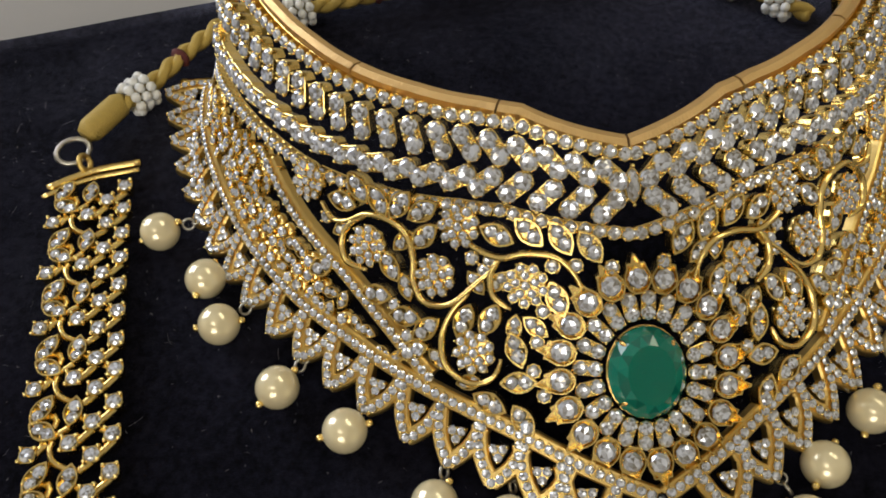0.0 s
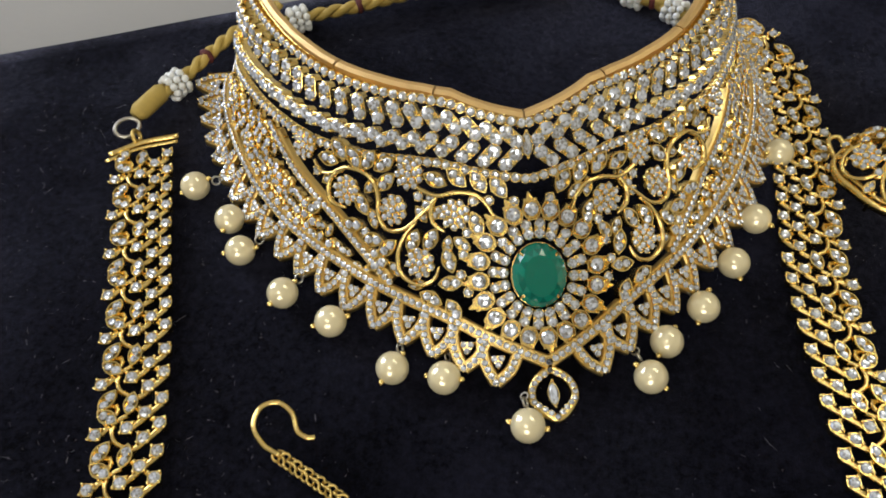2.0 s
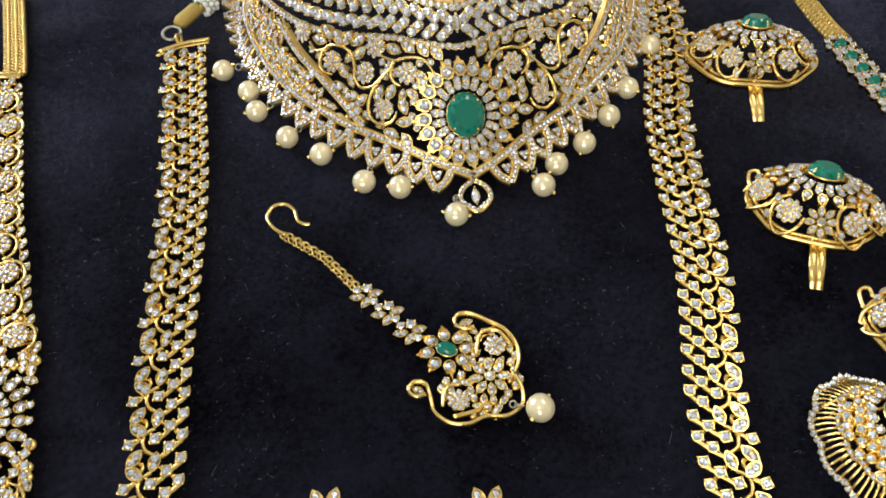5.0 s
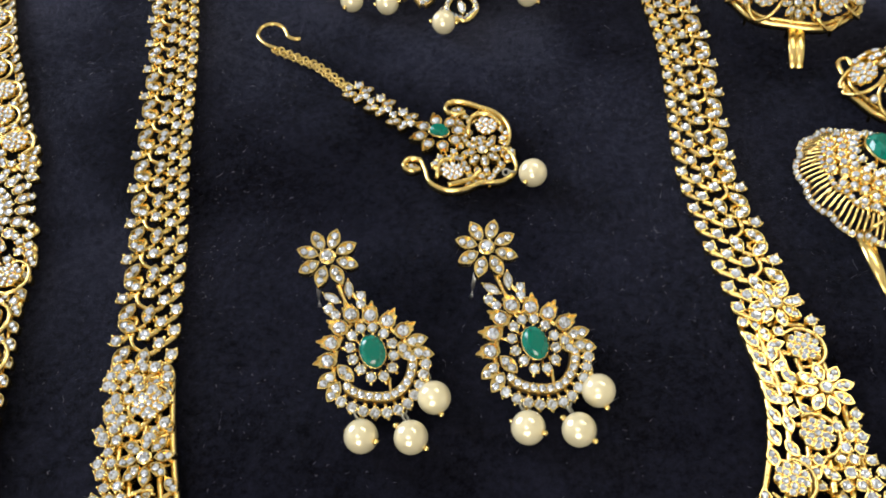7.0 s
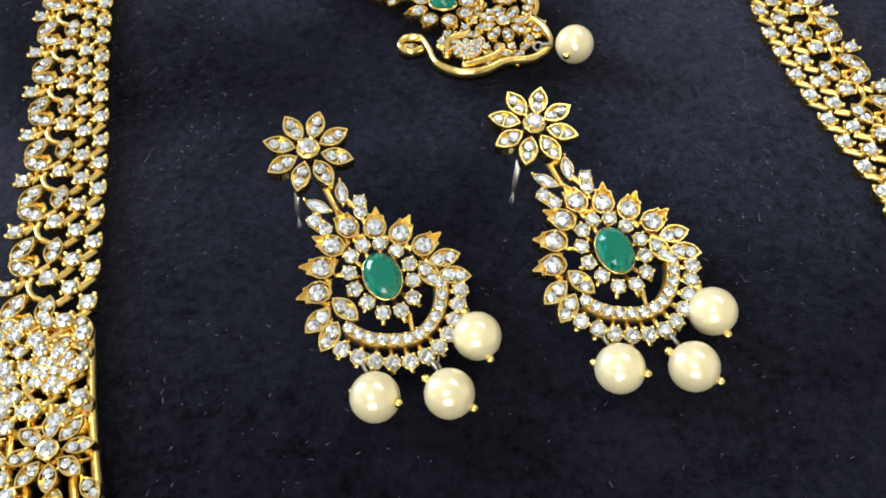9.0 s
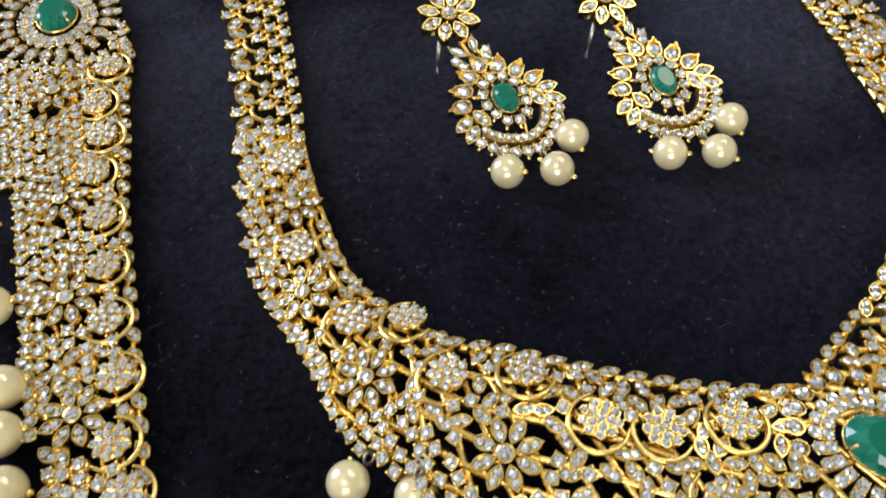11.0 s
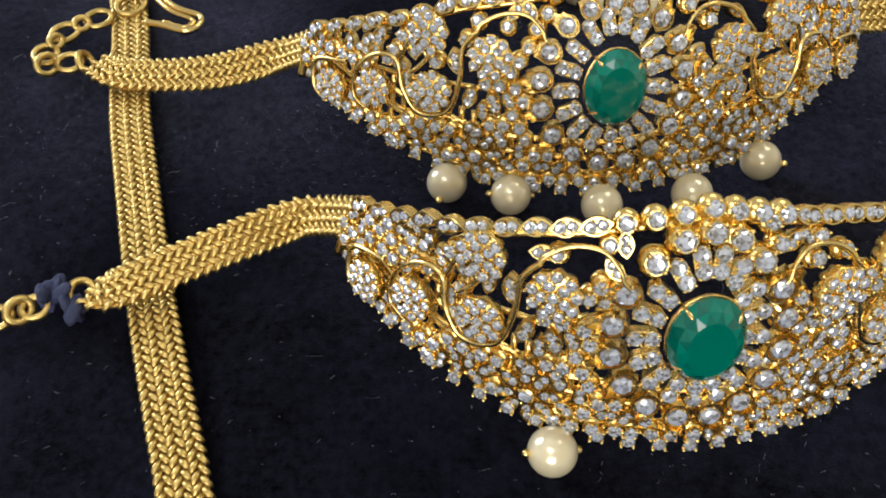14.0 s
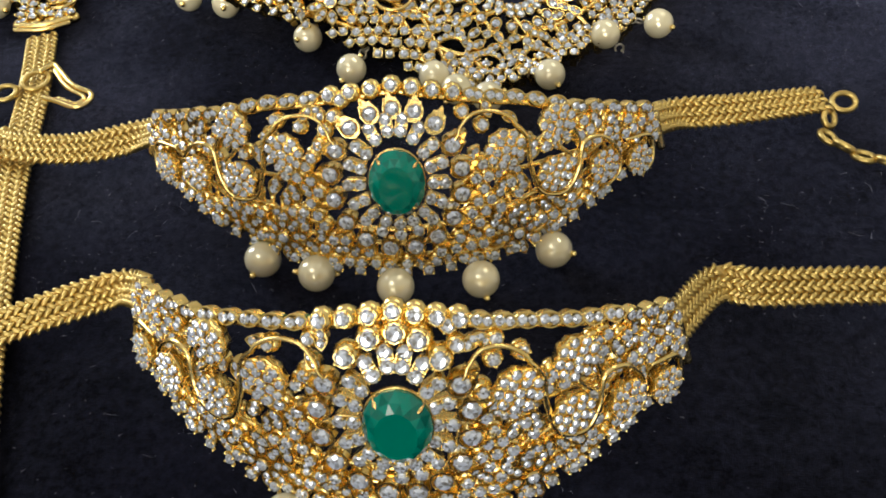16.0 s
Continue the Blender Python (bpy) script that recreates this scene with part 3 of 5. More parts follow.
# ---- setting: room, table, velvet board ----
def slab(name, x0, x1, y0, y1, z0, z1, mat, label="", bevel=0.0, kind="structure"):
    bm = bmesh.new()
    bmesh.ops.create_cube(bm, size=1.0)
    for v in bm.verts:
        v.co = Vector((x0 + (v.co.x + 0.5) * (x1 - x0), y0 + (v.co.y + 0.5) * (y1 - y0), z0 + (v.co.z + 0.5) * (z1 - z0)))
    if bevel:
        bmesh.ops.bevel(bm, geom=bm.edges[:], offset=bevel, segments=3, affect="EDGES")
    me = bpy.data.meshes.new(name)
    bm.to_mesh(me)
    bm.free()
    me.materials.append(mat)
    return tagged(new(name, me), label, "", "", kind)


slab("floor", -2.0, 2.0, -2.0, 2.0, -0.80, -0.72, WALLS, "plain cream floor")
slab("ceiling", -2.0, 2.0, -2.0, 2.0, 1.76, 1.84, CEIL, "plain white ceiling")
slab("wall_north", -2.0, 2.0, 2.0, 2.1, -0.72, 1.76, WALLS, "plain cream wall")
slab("wall_south_west", -2.0, -0.75, -2.1, -2.0, -0.72, 1.76, WALLS, "plain cream wall beside a window")
slab("wall_south_east", 0.25, 2.0, -2.1, -2.0, -0.72, 1.76, WALLS, "plain cream wall beside a window")
slab("wall_south_below", -0.75, 0.25, -2.1, -2.0, -0.72, 0.41, WALLS, "plain cream wall under a window")
slab("wall_south_above", -0.75, 0.25, -2.1, -2.0, 1.35, 1.76, WALLS, "plain cream wall over a window")
slab("wall_east", 2.0, 2.1, -2.1, 2.1, -0.80, 1.84, WALLS, "plain cream wall")
slab("wall_west_south", -2.1, -2.0, -2.1, 0.2, -0.80, 1.84, WALLS, "plain cream wall beside a window")
slab("wall_west_north", -2.1, -2.0, 1.6, 2.1, -0.80, 1.84, WALLS, "plain cream wall beside a window")
slab("wall_west_below", -2.1, -2.0, 0.2, 1.6, -0.80, 0.1, WALLS, "plain cream wall under a window")
slab("wall_west_above", -2.1, -2.0, 0.2, 1.6, 1.4, 1.84, WALLS, "plain cream wall over a window")

slab("table", -0.9, 0.9, -0.95, 0.95, -0.72, -0.016, SHEET, "table under a smooth white sheet", 0.01, "")["category"] = "table"


def velvet_board():
    """A board in black velvet with a softly uneven nap; its far edge runs aslant."""
    nx, ny = 120, 140
    c, s = math.cos(radians(18.5)), math.sin(radians(18.5))
    v, f = [], []
    for j in range(ny + 1):
        for i in range(nx + 1):
            a, b = -0.36 + 0.78 * i / nx, -0.56 + 0.7615 * j / ny
            x, y = c * a - s * b + 0.0, s * a + c * b + 0.0
            h = noise.fractal(Vector((x * 14, y * 14, 3)), 1.0, 2.0, 4)
            v.append((x, y, -0.0007 + 0.0006 * h))
    for j in range(ny):
        for i in range(nx):
            k = j * (nx + 1) + i
            f.append((k, k + 1, k + nx + 2, k + nx + 1))
    edge = [i for i in range(nx + 1)] + [j * (nx + 1) + nx for j in range(1, ny + 1)]
    edge += [ny * (nx + 1) + i for i in range(nx - 1, -1, -1)] + [j * (nx + 1) for j in range(ny - 1, 0, -1)]
    base = len(v)
    v += [(v[k][0], v[k][1], -0.0155) for k in edge]
    n = len(edge)
    f += [(edge[k], base + k, base + (k + 1) % n, edge[(k + 1) % n]) for k in range(n)]
    f.append(tuple(base + k for k in range(n)))
    ob = new("velvet_board", single("velvet_board", v, f, VELVET))
    return tagged(ob, "flat display board covered in black velvet with pale lint", "display board")


velvet_board()


def lint():
    rnd = random.Random(5)
    s = Soup()
    for i in range(15000):
        x, y = rnd.uniform(-0.16, 0.26), rnd.uniform(-0.36, 0.20)
        if noise.noise(Vector((x * 22, y * 22, 0))) < rnd.uniform(-0.35, 0.35):
            continue
        big = rnd.random() < 0.05
        l, a, r = (rnd.uniform(0.7, 2.0) if big else rnd.uniform(0.12, 0.6)) * MM, rnd.uniform(0, 6.28), rnd.uniform(0.010, 0.024) * MM
        b = a + rnd.uniform(-0.9, 0.9)
        p = Vector((x, y, 0.0002))
        q = p + Vector((math.cos(a) * l, math.sin(a) * l, rnd.uniform(0, 0.2) * MM))
        t = q + Vector((math.cos(b) * l * 0.7, math.sin(b) * l * 0.7, -0.05 * MM))
        s.add(*tube([p, q, t], r, 3), 0)
    for i in range(2500):
        x, y = rnd.uniform(-0.16, 0.26), rnd.uniform(-0.36, 0.20)
        s.add(*ball(rnd.uniform(0.03, 0.09) * MM, 4, 3), 0, Matrix.Translation((x, y, 0.0003)))
    # a worn streak where the nap has caught more fibres
    for i in range(170):
        f = rnd.random()
        x, y = 0.0435 + 0.030 * f + rnd.gauss(0, 0.0006), -0.1720 + 0.0030 * f + rnd.gauss(0, 0.0009)
        a, l = rnd.uniform(0, 6.28), rnd.uniform(0.15, 0.7) * MM
        s.add(*tube([(x, y, 0.0002), (x + l * math.cos(a), y + l * math.sin(a), 0.0004)], rnd.uniform(0.008, 0.02) * MM, 3), 0)
    tagged(new("lint", s.mesh("lint", [LINT])), "pale lint fibres and dust on black velvet", "lint", "", "stuff")


lint()


# ---- collar necklace ----
def collar():
    th = thing("collar_necklace", (0.0698, 0.1707, 0.0), "gold openwork collar necklace with white stones, green centre and pearls", "necklace")
    cone = Cone((0.0698, 0.1707), 10.8)
    rim = lambda u: float(np.interp(abs(u), [0, 22, 31, 45, 61, 70, 80, 89, 100, 112], [42.9, 40.2, 40.4, 42.6, 46.2, 48.2, 51, 54, 58.5, 63]))
    END = 106

    # rim: a ribbed half-round bar in hinged lengths
    cuts = [-END, -58, -27, 0, 27, 58, END]
    for a, b in zip(cuts, cuts[1:]):
        n = int((b - a) * 2.4)
        rings = []
        for i in range(n + 1):
            u = a + 0.25 + (b - a - 0.5) * i / n
            rib = 0.022 if i % 2 else 0.0
            r = rim(u)
            c, d = cone.point(u, r), cone.point(u, r + 1.0)
            out = Vector((d.x - c.x, d.y - c.y, 0)).normalized() * MM
            up = Vector((0, 0, MM))
            rings.append([c + out * x + up * z for x, z in ((-1.5 + rib, -1.8), (-1.7 + rib, -0.4), (-1.2 + rib, 0.6 - rib), (-0.1, 0.8 - rib), (0.9 - rib, 0.3 - rib), (1.0, -0.8), (0.2, -1.8))])
        o = rings[0][0].copy()
        me = single("rim_bar", *loft([[p - o for p in g] for g in rings]), ROSE, False)
        put(th, "rim_bar", me, Matrix.Translation(o), "matt ribbed gold rim bar")

    for side in (-1, 1):
        # the two stone rows along the rim and the herringbone between them
        row(th, "stone_setting", M_STONE, cone, [(side * u, rim(u) + 1.05) for u in np.linspace(1.0, END, 40)], 2.15 * MM, 0.98, -0.6 * MM)
        wire(th, "band_strip", cone, [(side * u, rim(u) + 0.95) for u in np.linspace(0.5, END, 40)], 0.7 * MM, -0.5 * MM, 3, 0.6)
        low = lambda u: rim(u) + 9.3
        row(th, "stone_setting", M_STONE, cone, [(side * u, low(u)) for u in np.linspace(1.0, END, 40)], 2.1 * MM, 0.95, -0.5 * MM)
        wire(th, "band_strip", cone, [(side * u, low(u)) for u in np.linspace(0.5, END, 40)], 0.75 * MM, -0.4 * MM, 3, 0.6)
        u = 4.0
        while u < END - 3:
            put(th, "twin_stone_bar", M_TWIN, scaled(frame_at(cone, side * u, rim(u) + 3.3, -44 if side > 0 else 44), 1.30))
            put(th, "twin_stone_bar", M_TWIN, scaled(frame_at(cone, side * (u + 0.3), rim(u) + 6.55, -42 if side < 0 else 42), 1.30))
            u += 4.9 * 45 / rim(u)

        # vines
        for pts in ([(-54.1, 56.3), (-51.0, 56.9), (-48.1, 56.0), (-45.2, 54.2), (-40.4, 53.5), (-36.8, 54.2), (-34.6, 56.2), (-33.4, 58.6), (-30.6, 60.4), (-26.8, 60.0), (-23.9, 57.6), (-21.8, 55.8), (-20.7, 54.3)],
                    [(-27.2, 52.6), (-24.9, 53.6), (-20.7, 54.3), (-16.9, 53.7), (-12.5, 54.0), (-9.8, 55.5), (-8.0, 57.8)],
                    [(-45.1, 54.2), (-47.4, 56.1), (-47.6, 58.1), (-45.4, 59.7), (-41.6, 59.4)],
                    [(-20.7, 54.3), (-21.7, 56.2), (-20.6, 58.6), (-17.9, 59.9)],
                    [(-24.4, 58.5), (-26.2, 60.8), (-26.8, 64.0), (-25.2, 67.4), (-21.6, 69.0), (-18.9, 68.0), (-18.2, 65.7)]):
            wire(th, "scroll", cone, [(-side * a, c) for a, c in pts], 0.60 * MM, 1.9 * MM, 6, 1.8, taper=True)
        taken = []
        for a, c in ((-58.0, 55.8), (-43.0, 57.0), (-28.4, 51.6), (-30.2, 57.2), (-16.2, 57.1), (-21.9, 65.2)):
            put(th, "flower_head", M_CLUSTER, scaled(frame_at(cone, -side * a, c, 15), 0.92))
            taken.append((-side * a, c, 4.4 * MM))
        leaves = [(-50.2, 54.6, 20), (-48.3, 52.5, -20), (-43.8, 52.3, -33), (-39.8, 51.6, 73), (-35.5, 51.2, 48), (-33.9, 53.5, 59), (-49.2, 62.0, 54), (-21.8, 51.9, -21), (-16.8, 51.4, -43), (-11.7, 52.0, -59), (-7.2, 53.0, -57),
                  (-24.2, 61.6, 70), (-20.6, 61.2, 62), (-16.4, 64.5, -72), (-15.6, 68.4, 4), (-18.8, 71.2, -24), (-14.6, 73.2, -59), (-38.0, 57.8, -40), (-38.6, 61.4, 15), (-33.1, 62.6, 10), (-29.4, 63.4, 45), (-30.4, 66.4, 30), (-11.6, 58.6, -70)]
        for a, c, g in leaves:
            put(th, "leaf_setting", M_LEAF, scaled(frame_at(cone, -side * a, c, g if side > 0 else 180 - g), 1.14))
            taken.append((-side * a, c, 2.9 * MM))
        for a, c in ((-22.8, 55.8), (-13.4, 60.0), (-13.8, 63.6), (-3.9, 55.4), (-32.0, 64.8), (-35.4, 61.8), (-13.9, 67.0), (-12.4, 70.0)):
            put(th, "stone_setting", M_STONE, frame_at(cone, -side * a, c, 0))

        # small leaves and stones in the gaps of the vine
        edge = lambda u: float(np.interp(u, [0, 27.2, 35.6, 46.0, 59.9, 68.2], [80, 68.0, 63.2, 59.6, 58.2, 57.4]))
        field = lambda u, v: low(u) + 2.0 < v < edge(abs(u)) - 1.2 and math.hypot(u * 1.2, (v - 67.8) * 1.25) > 18.5 and 3 < abs(u) < 66
        fill(th, cone, field, ((-66, 0), (50, 76)) if side < 0 else ((0, 66), (50, 76)), 3.3 * MM, taken, (60 * math.pi / 180 * MM, 1.2 * MM), [("leaf_setting", M_LEAF, 0.86), ("leaf_setting", M_LEAF, 0.92), ("stone_setting", M_STONE, 1.0)], 21 + side)
        # bands set with stones
        bar(th, cone, [(-side * a, c) for a, c in ((-68.2, 58.9), (-59.9, 59.6), (-46.0, 61.0), (-35.6, 64.4), (-27.2, 69.1))])
        lower = [(-104, 74.0), (-92, 70.6), (-78, 68.2), (-64.0, 67.4), (-52.0, 67.4), (-40.0, 68.0), (-28.0, 70.4), (-16.5, 74.1), (-8.0, 78.8), (0.0, 83.8)]
        bar(th, cone, [(-side * a, c) for a, c in lower])
        # pointed arches along the lower edge
        tips = [(-102.5, 85.0), (-97.5, 82.6), (-92.5, 80.8), (-87.0, 79.2), (-81.5, 77.8), (-75.8, 76.8), (-70.0, 76.0), (-64.0, 75.4), (-58.4, 75.0), (-52.0, 75.2), (-46.2, 75.3), (-40.2, 76.4), (-34.2, 77.3), (-28.0, 79.2), (-22.5, 81.2), (-17.4, 83.0), (-12.4, 85.6), (-7.7, 88.6)]
        lo = lambda u: float(np.interp(u, [p[0] for p in lower], [p[1] for p in lower]))
        for a, c in tips:
            w = 2.75
            la, ra = a - w + 0.4, a + w + 0.4
            c = lo(a) + (c - lo(a)) * 0.86
            left_leg = [(la, lo(la) + 1.2), ((la + a) / 2 - 0.4, (lo(la) + 1.2 + c) / 2 + 0.3), (a, c)]
            right_leg = [(a, c), ((ra + a) / 2 + 0.4, (lo(ra) + 1.2 + c) / 2 + 0.3), (ra, lo(ra) + 1.2)]
            for leg in (left_leg, right_leg):
                strip(th, "arch", cone, [(-side * x, y) for x, y in leg], 1.35 * MM, 1.8 * MM, -0.1 * MM, 4)
                row(th, "pave_stone", M_TINY, cone, [(-side * x, y) for x, y in (leg if leg is left_leg else [(leg[0][0] + 0.9, leg[0][1] - 0.6)] + leg[1:])], 1.5 * MM, 1.14, 1.38 * MM, 5)
            put(th, "trefoil", M_TREFOIL, scaled(frame_at(cone, -side * (a + 0.3), (c + lo(a)) / 2 - 0.3, 90), 1.0))
        # leaves and stones close together between the bands and over the shoulder
        inner = lambda u: float(np.interp(u, [-68.2, -59.9, -46.0, -35.6, -27.2], [60.6, 61.6, 63.0, 66.0, 70.5]))
        shoulder = lambda u, v: (low(u) + 1.2 if u < -66 else inner(u)) + 0.2 < v < lo(u) - 0.9
        mixed = [("leaf_setting", M_LEAF, 0.80), ("stone_setting", M_PLATE, 0.95), ("leaf_setting", M_LEAF, 0.72)]
        fill(th, cone, lambda u, v: shoulder(u if side < 0 else -u, v), ((-104, -31), (54, 74)) if side < 0 else ((31, 104), (54, 74)), 2.5 * MM, [], (62 * math.pi / 180 * MM, 1.25 * MM), mixed, 3 + side)
        # stones between bar and vine at the shoulder
        wire(th, "end_bar", cone, [(side * END, rim(END) + 0.5), (side * END, 72), (side * (END - 1), 82)], 1.3 * MM, 0.3 * MM, 5)

    # centre: emerald in a sunburst of twin stones and petals
    def spot(x, y):
        r = 67.8 + y * 0.80
        return math.degrees(x / (r + 2)), r

    emerald(th, frame_at(cone, 0, 67.8, 0), 6.0 * MM, 7.1 * MM, 3.6 * MM, 1.3 * MM)
    for i in range(20):
        t = 2 * math.pi * i / 20 + 0.13
        a, b = spot(8.8 * math.cos(t), 9.8 * math.sin(t))
        put(th, "twin_stone_bar", M_TWIN, scaled(frame_at(cone, a, b, math.degrees(math.atan2(10.0 * math.sin(t), 9.0 * math.cos(t)))), 0.98))
        t += 0.157
        a, b = spot(10.6 * math.cos(t), 11.5 * math.sin(t))
        put(th, "tulip_petal", M_PETAL, scaled(frame_at(cone, a, b, math.degrees(t)), 1.16))
    put(th, "marquise_stone", M_MARQ, scaled(frame_at(cone, 0, 47.0, 90), 1.1))
    # drop at the lowest point
    wire(th, "drop_frame", cone, [(0, 96.0), (-2.7, 92.0), (-2.5, 88.0), (0, 85.4), (2.5, 88.0), (2.7, 92.0)], 1.15 * MM, 0.7 * MM, 5, 1.0, True)
    row(th, "pave_stone", M_TINY, cone, [(0, 96.0), (-2.7, 92.0), (-2.5, 88.0), (0, 85.4)], 1.5 * MM, 0.95, 1.2 * MM)
    row(th, "pave_stone", M_TINY, cone, [(0, 96.0), (2.7, 92.0), (2.5, 88.0), (0, 85.4)], 1.5 * MM, 0.95, 1.2 * MM)
    put(th, "marquise_stone", M_MARQ, scaled(frame_at(cone, 0, 90.4, 90), 1.1))
    for x, y, a in ((0.1451, 0.1529, 20), (0.1361, 0.1309, -40), (0.1292, 0.1175, -70), (0.1208, 0.1049, -110), (0.1118, 0.0954, -120), (0.1077, 0.0865, -30), (0.0814, 0.0737, 170),
                    (0.0631, 0.0837, 170), (0.0516, 0.0854, 240), (0.0362, 0.0964, 200), (0.0238, 0.1034, 235), (0.0112, 0.1149, 190), (0.0065, 0.1243, 260), (-0.0048, 0.1345, 200)):
        d = Vector((0.0698, 0.1707, 0)) - Vector((x, y, 0))
        t = Vector((x, y, 0.003)) + d.normalized() * 0.008
        pearl(th, x, y, a, tie=t)
    return th


collar()


# ---- long necklace ----
def long_necklace():
    th = thing("long_necklace", (0.12, -0.13, 0.0), "long gold necklace with leaf links, white stones and green pendant", "necklace")
    left = [(-0.0225, 0.1465), (-0.0151, 0.1168), (-0.0068, 0.0857), (-0.0015, 0.0582), (0.0024, 0.0336), (0.0059, 0.0116), (0.0099, -0.0082), (0.0127, -0.0262), (0.0150, -0.0426), (0.0165, -0.0577), (0.0185, -0.066)]
    right = [(0.1400, 0.2030), (0.1492, 0.1900), (0.1515, 0.1670), (0.1505, 0.1387), (0.1488, 0.1165), (0.1508, 0.0869), (0.1535, 0.0602), (0.1530, 0.0363), (0.1521, 0.0149), (0.1544, -0.0045), (0.1579, -0.0220), (0.1605, -0.034)]
    flat = Flat(z=0.0004)
    for pts, out in ((left, -1), (right, 1)):
        line = resample(spline([(*p, 0) for p in pts], 10), 12.0 * MM)
        for p, q in zip(line, line[1:]):
            d = (q - p).normalized()
            ang = math.degrees(math.atan2(d.y, d.x))
            sub = Flat((p.x, p.y), ang + 90, z=0.0004)

            def at(x, y, a=0.0, k=1.0, lift=0.0):
                # x outwards across the strand, y along it, in mm
                return scaled(frame_at(sub, out * (x * 1.06 - 0.5) * MM, -y * MM, a if out > 0 else 180 - a, 1e-4, 1e-4, lift), k)
            put(th, "leaf_setting", M_LEAF, at(5.2, 1.6, -55, 1.12, 0.5 * MM))
            put(th, "leaf_setting", M_LEAF, at(4.8, 5.6, 35, 1.10, 0.5 * MM))
            put(th, "square_stone", M_SQUARE, at(6.7, 9.4, 8, 1.14, 0.4 * MM))
            put(th, "leaf_setting", M_LEAF, at(0.3, 2.8, -80, 1.08, 0.5 * MM))
            put(th, "square_stone", M_SQUARE, at(0.5, 8.6, 5, 1.18, 0.4 * MM))
            put(th, "square_stone", M_SQUARE, at(-2.9, 5.4, 0, 1.16, 0.3 * MM))
            put(th, "square_stone", M_SQUARE, at(-3.0, 11.2, 0, 1.16, 0.3 * MM))
            put(th, "square_stone", M_SQUARE, at(-6.0, 2.4, 0, 1.16, 0.3 * MM))
            put(th, "square_stone", M_SQUARE, at(-6.0, 8.2, 0, 1.16, 0.3 * MM))
            u = lambda x, y: (out * (x * 1.06 - 0.5) * MM, -y * MM)
            wire(th, "scroll", sub, [u(1.0, 5.2), u(3.0, 6.4), u(3.8, 8.6), u(3.0, 11.0), u(0.8, 12.6)], 0.62 * MM, 1.5 * MM, 5, 1.4)
            wire(th, "link_bar", sub, [u(-6.2, 2.4), u(-2.9, 5.4), u(0.6, 8.6)], 0.80 * MM, 1.0 * MM, 3, 1.1)
            wire(th, "link_bar", sub, [u(-6.3, 8.2), u(-3.1, 11.2), u(0.2, 13.6)], 0.80 * MM, 1.0 * MM, 3, 1.1)
            wire(th, "link_bar", sub, [u(6.7, 9.4), u(5.2, 7.6), u(3.2, 6.6)], 0.80 * MM, 0.9 * MM, 3, 1.1)
            wire(th, "link_bar", sub, [u(-6.0, 8.2), u(-2.9, 5.4), u(0.3, 2.8)], 0.70 * MM, 0.6 * MM, 3)
            wire(th, "link_bar", sub, [u(4.8, 5.6), u(3.4, 3.4), u(5.0, 0.6)], 0.70 * MM, 0.8 * MM, 3)
    # clasp bar at the head of the strand
    wire(th, "clasp_bar", flat, [(-0.0315, 0.1452), (-0.0240, 0.1500), (-0.0145, 0.1530)], 0.9 * MM, 1.5 * MM, 5)
    wire(th, "clasp_bar", flat, [(-0.0318, 0.1428), (-0.0240, 0.1478), (-0.0142, 0.1510)], 0.6 * MM, 1.6 * MM, 5)
    ring_link(th, -0.0290, 0.1545, 0.003, 3.4 * MM, 40, 20, 0.6 * MM, STEEL)
    ring_link(th, -0.0255, 0.1515, 0.003, 1.8 * MM, 100, 60, 0.6 * MM)

    # pendant: a curved openwork band, deepest in the middle
    innr = [(0.0230, -0.0468), (0.0270, -0.0640), (0.0320, -0.0800), (0.0368, -0.0900), (0.0430, -0.0965), (0.0510, -0.1050), (0.0632, -0.1085), (0.0777, -0.1140), (0.0959, -0.1188), (0.1093, -0.1207), (0.1150, -0.1160), (0.1340, -0.0975), (0.1478, -0.0778), (0.1545, -0.0550), (0.1520, -0.0330)]
    outr = [(0.0080, -0.0457), (0.0112, -0.0700), (0.0160, -0.0890), (0.0238, -0.1050), (0.0320, -0.1180), (0.0419, -0.1290), (0.0572, -0.1400), (0.0700, -0.1465), (0.0887, -0.1540), (0.1020, -0.1590), (0.1195, -0.1650), (0.1400, -0.1510), (0.1545, -0.1370), (0.1690, -0.1090), (0.1745, -0.0700), (0.1690, -0.0330)]
    a, b = spline([(*p, 0) for p in innr], 8), spline([(*p, 0) for p in outr], 8)
    poly = [(p.x, p.y) for p in a] + [(p.x, p.y) for p in reversed(b)]

    def inside(x, y, grow=0.0):
        hit = False
        for (x0, y0), (x1, y1) in zip(poly, poly[1:] + poly[:1]):
            if (y0 > y) != (y1 > y) and x < x0 + (y - y0) * (x1 - x0) / (y1 - y0):
                hit = not hit
        return hit

    def dome(x, y):
        # the band arches up from the velvet, highest along a ridge between its edges
        high = float(np.interp(x, [0.018, 0.030, 0.040, 0.052, 0.062, 0.075, 0.092, 0.120, 0.140, 0.155, 0.165], [0.6, 2.6, 5.0, 9.0, 10.5, 11.0, 10.5, 9.8, 7.5, 4.0, 0.8]))
        ridge = float(np.interp(x, [0.020, 0.035, 0.052, 0.065, 0.075, 0.092, 0.120, 0.140, 0.155, 0.165], [-0.075, -0.104, -0.118, -0.125, -0.128, -0.131, -0.127, -0.120, -0.110, -0.070]))
        d = (y - ridge) * 1000
        return max(0.6, high - (0.018 if d > 0 else 0.013 if x > 0.05 else 0.007) * d * d) * MM

    surf = Flat(z=0.0, dome=dome)
    E1 = 1e-4
    taken = []
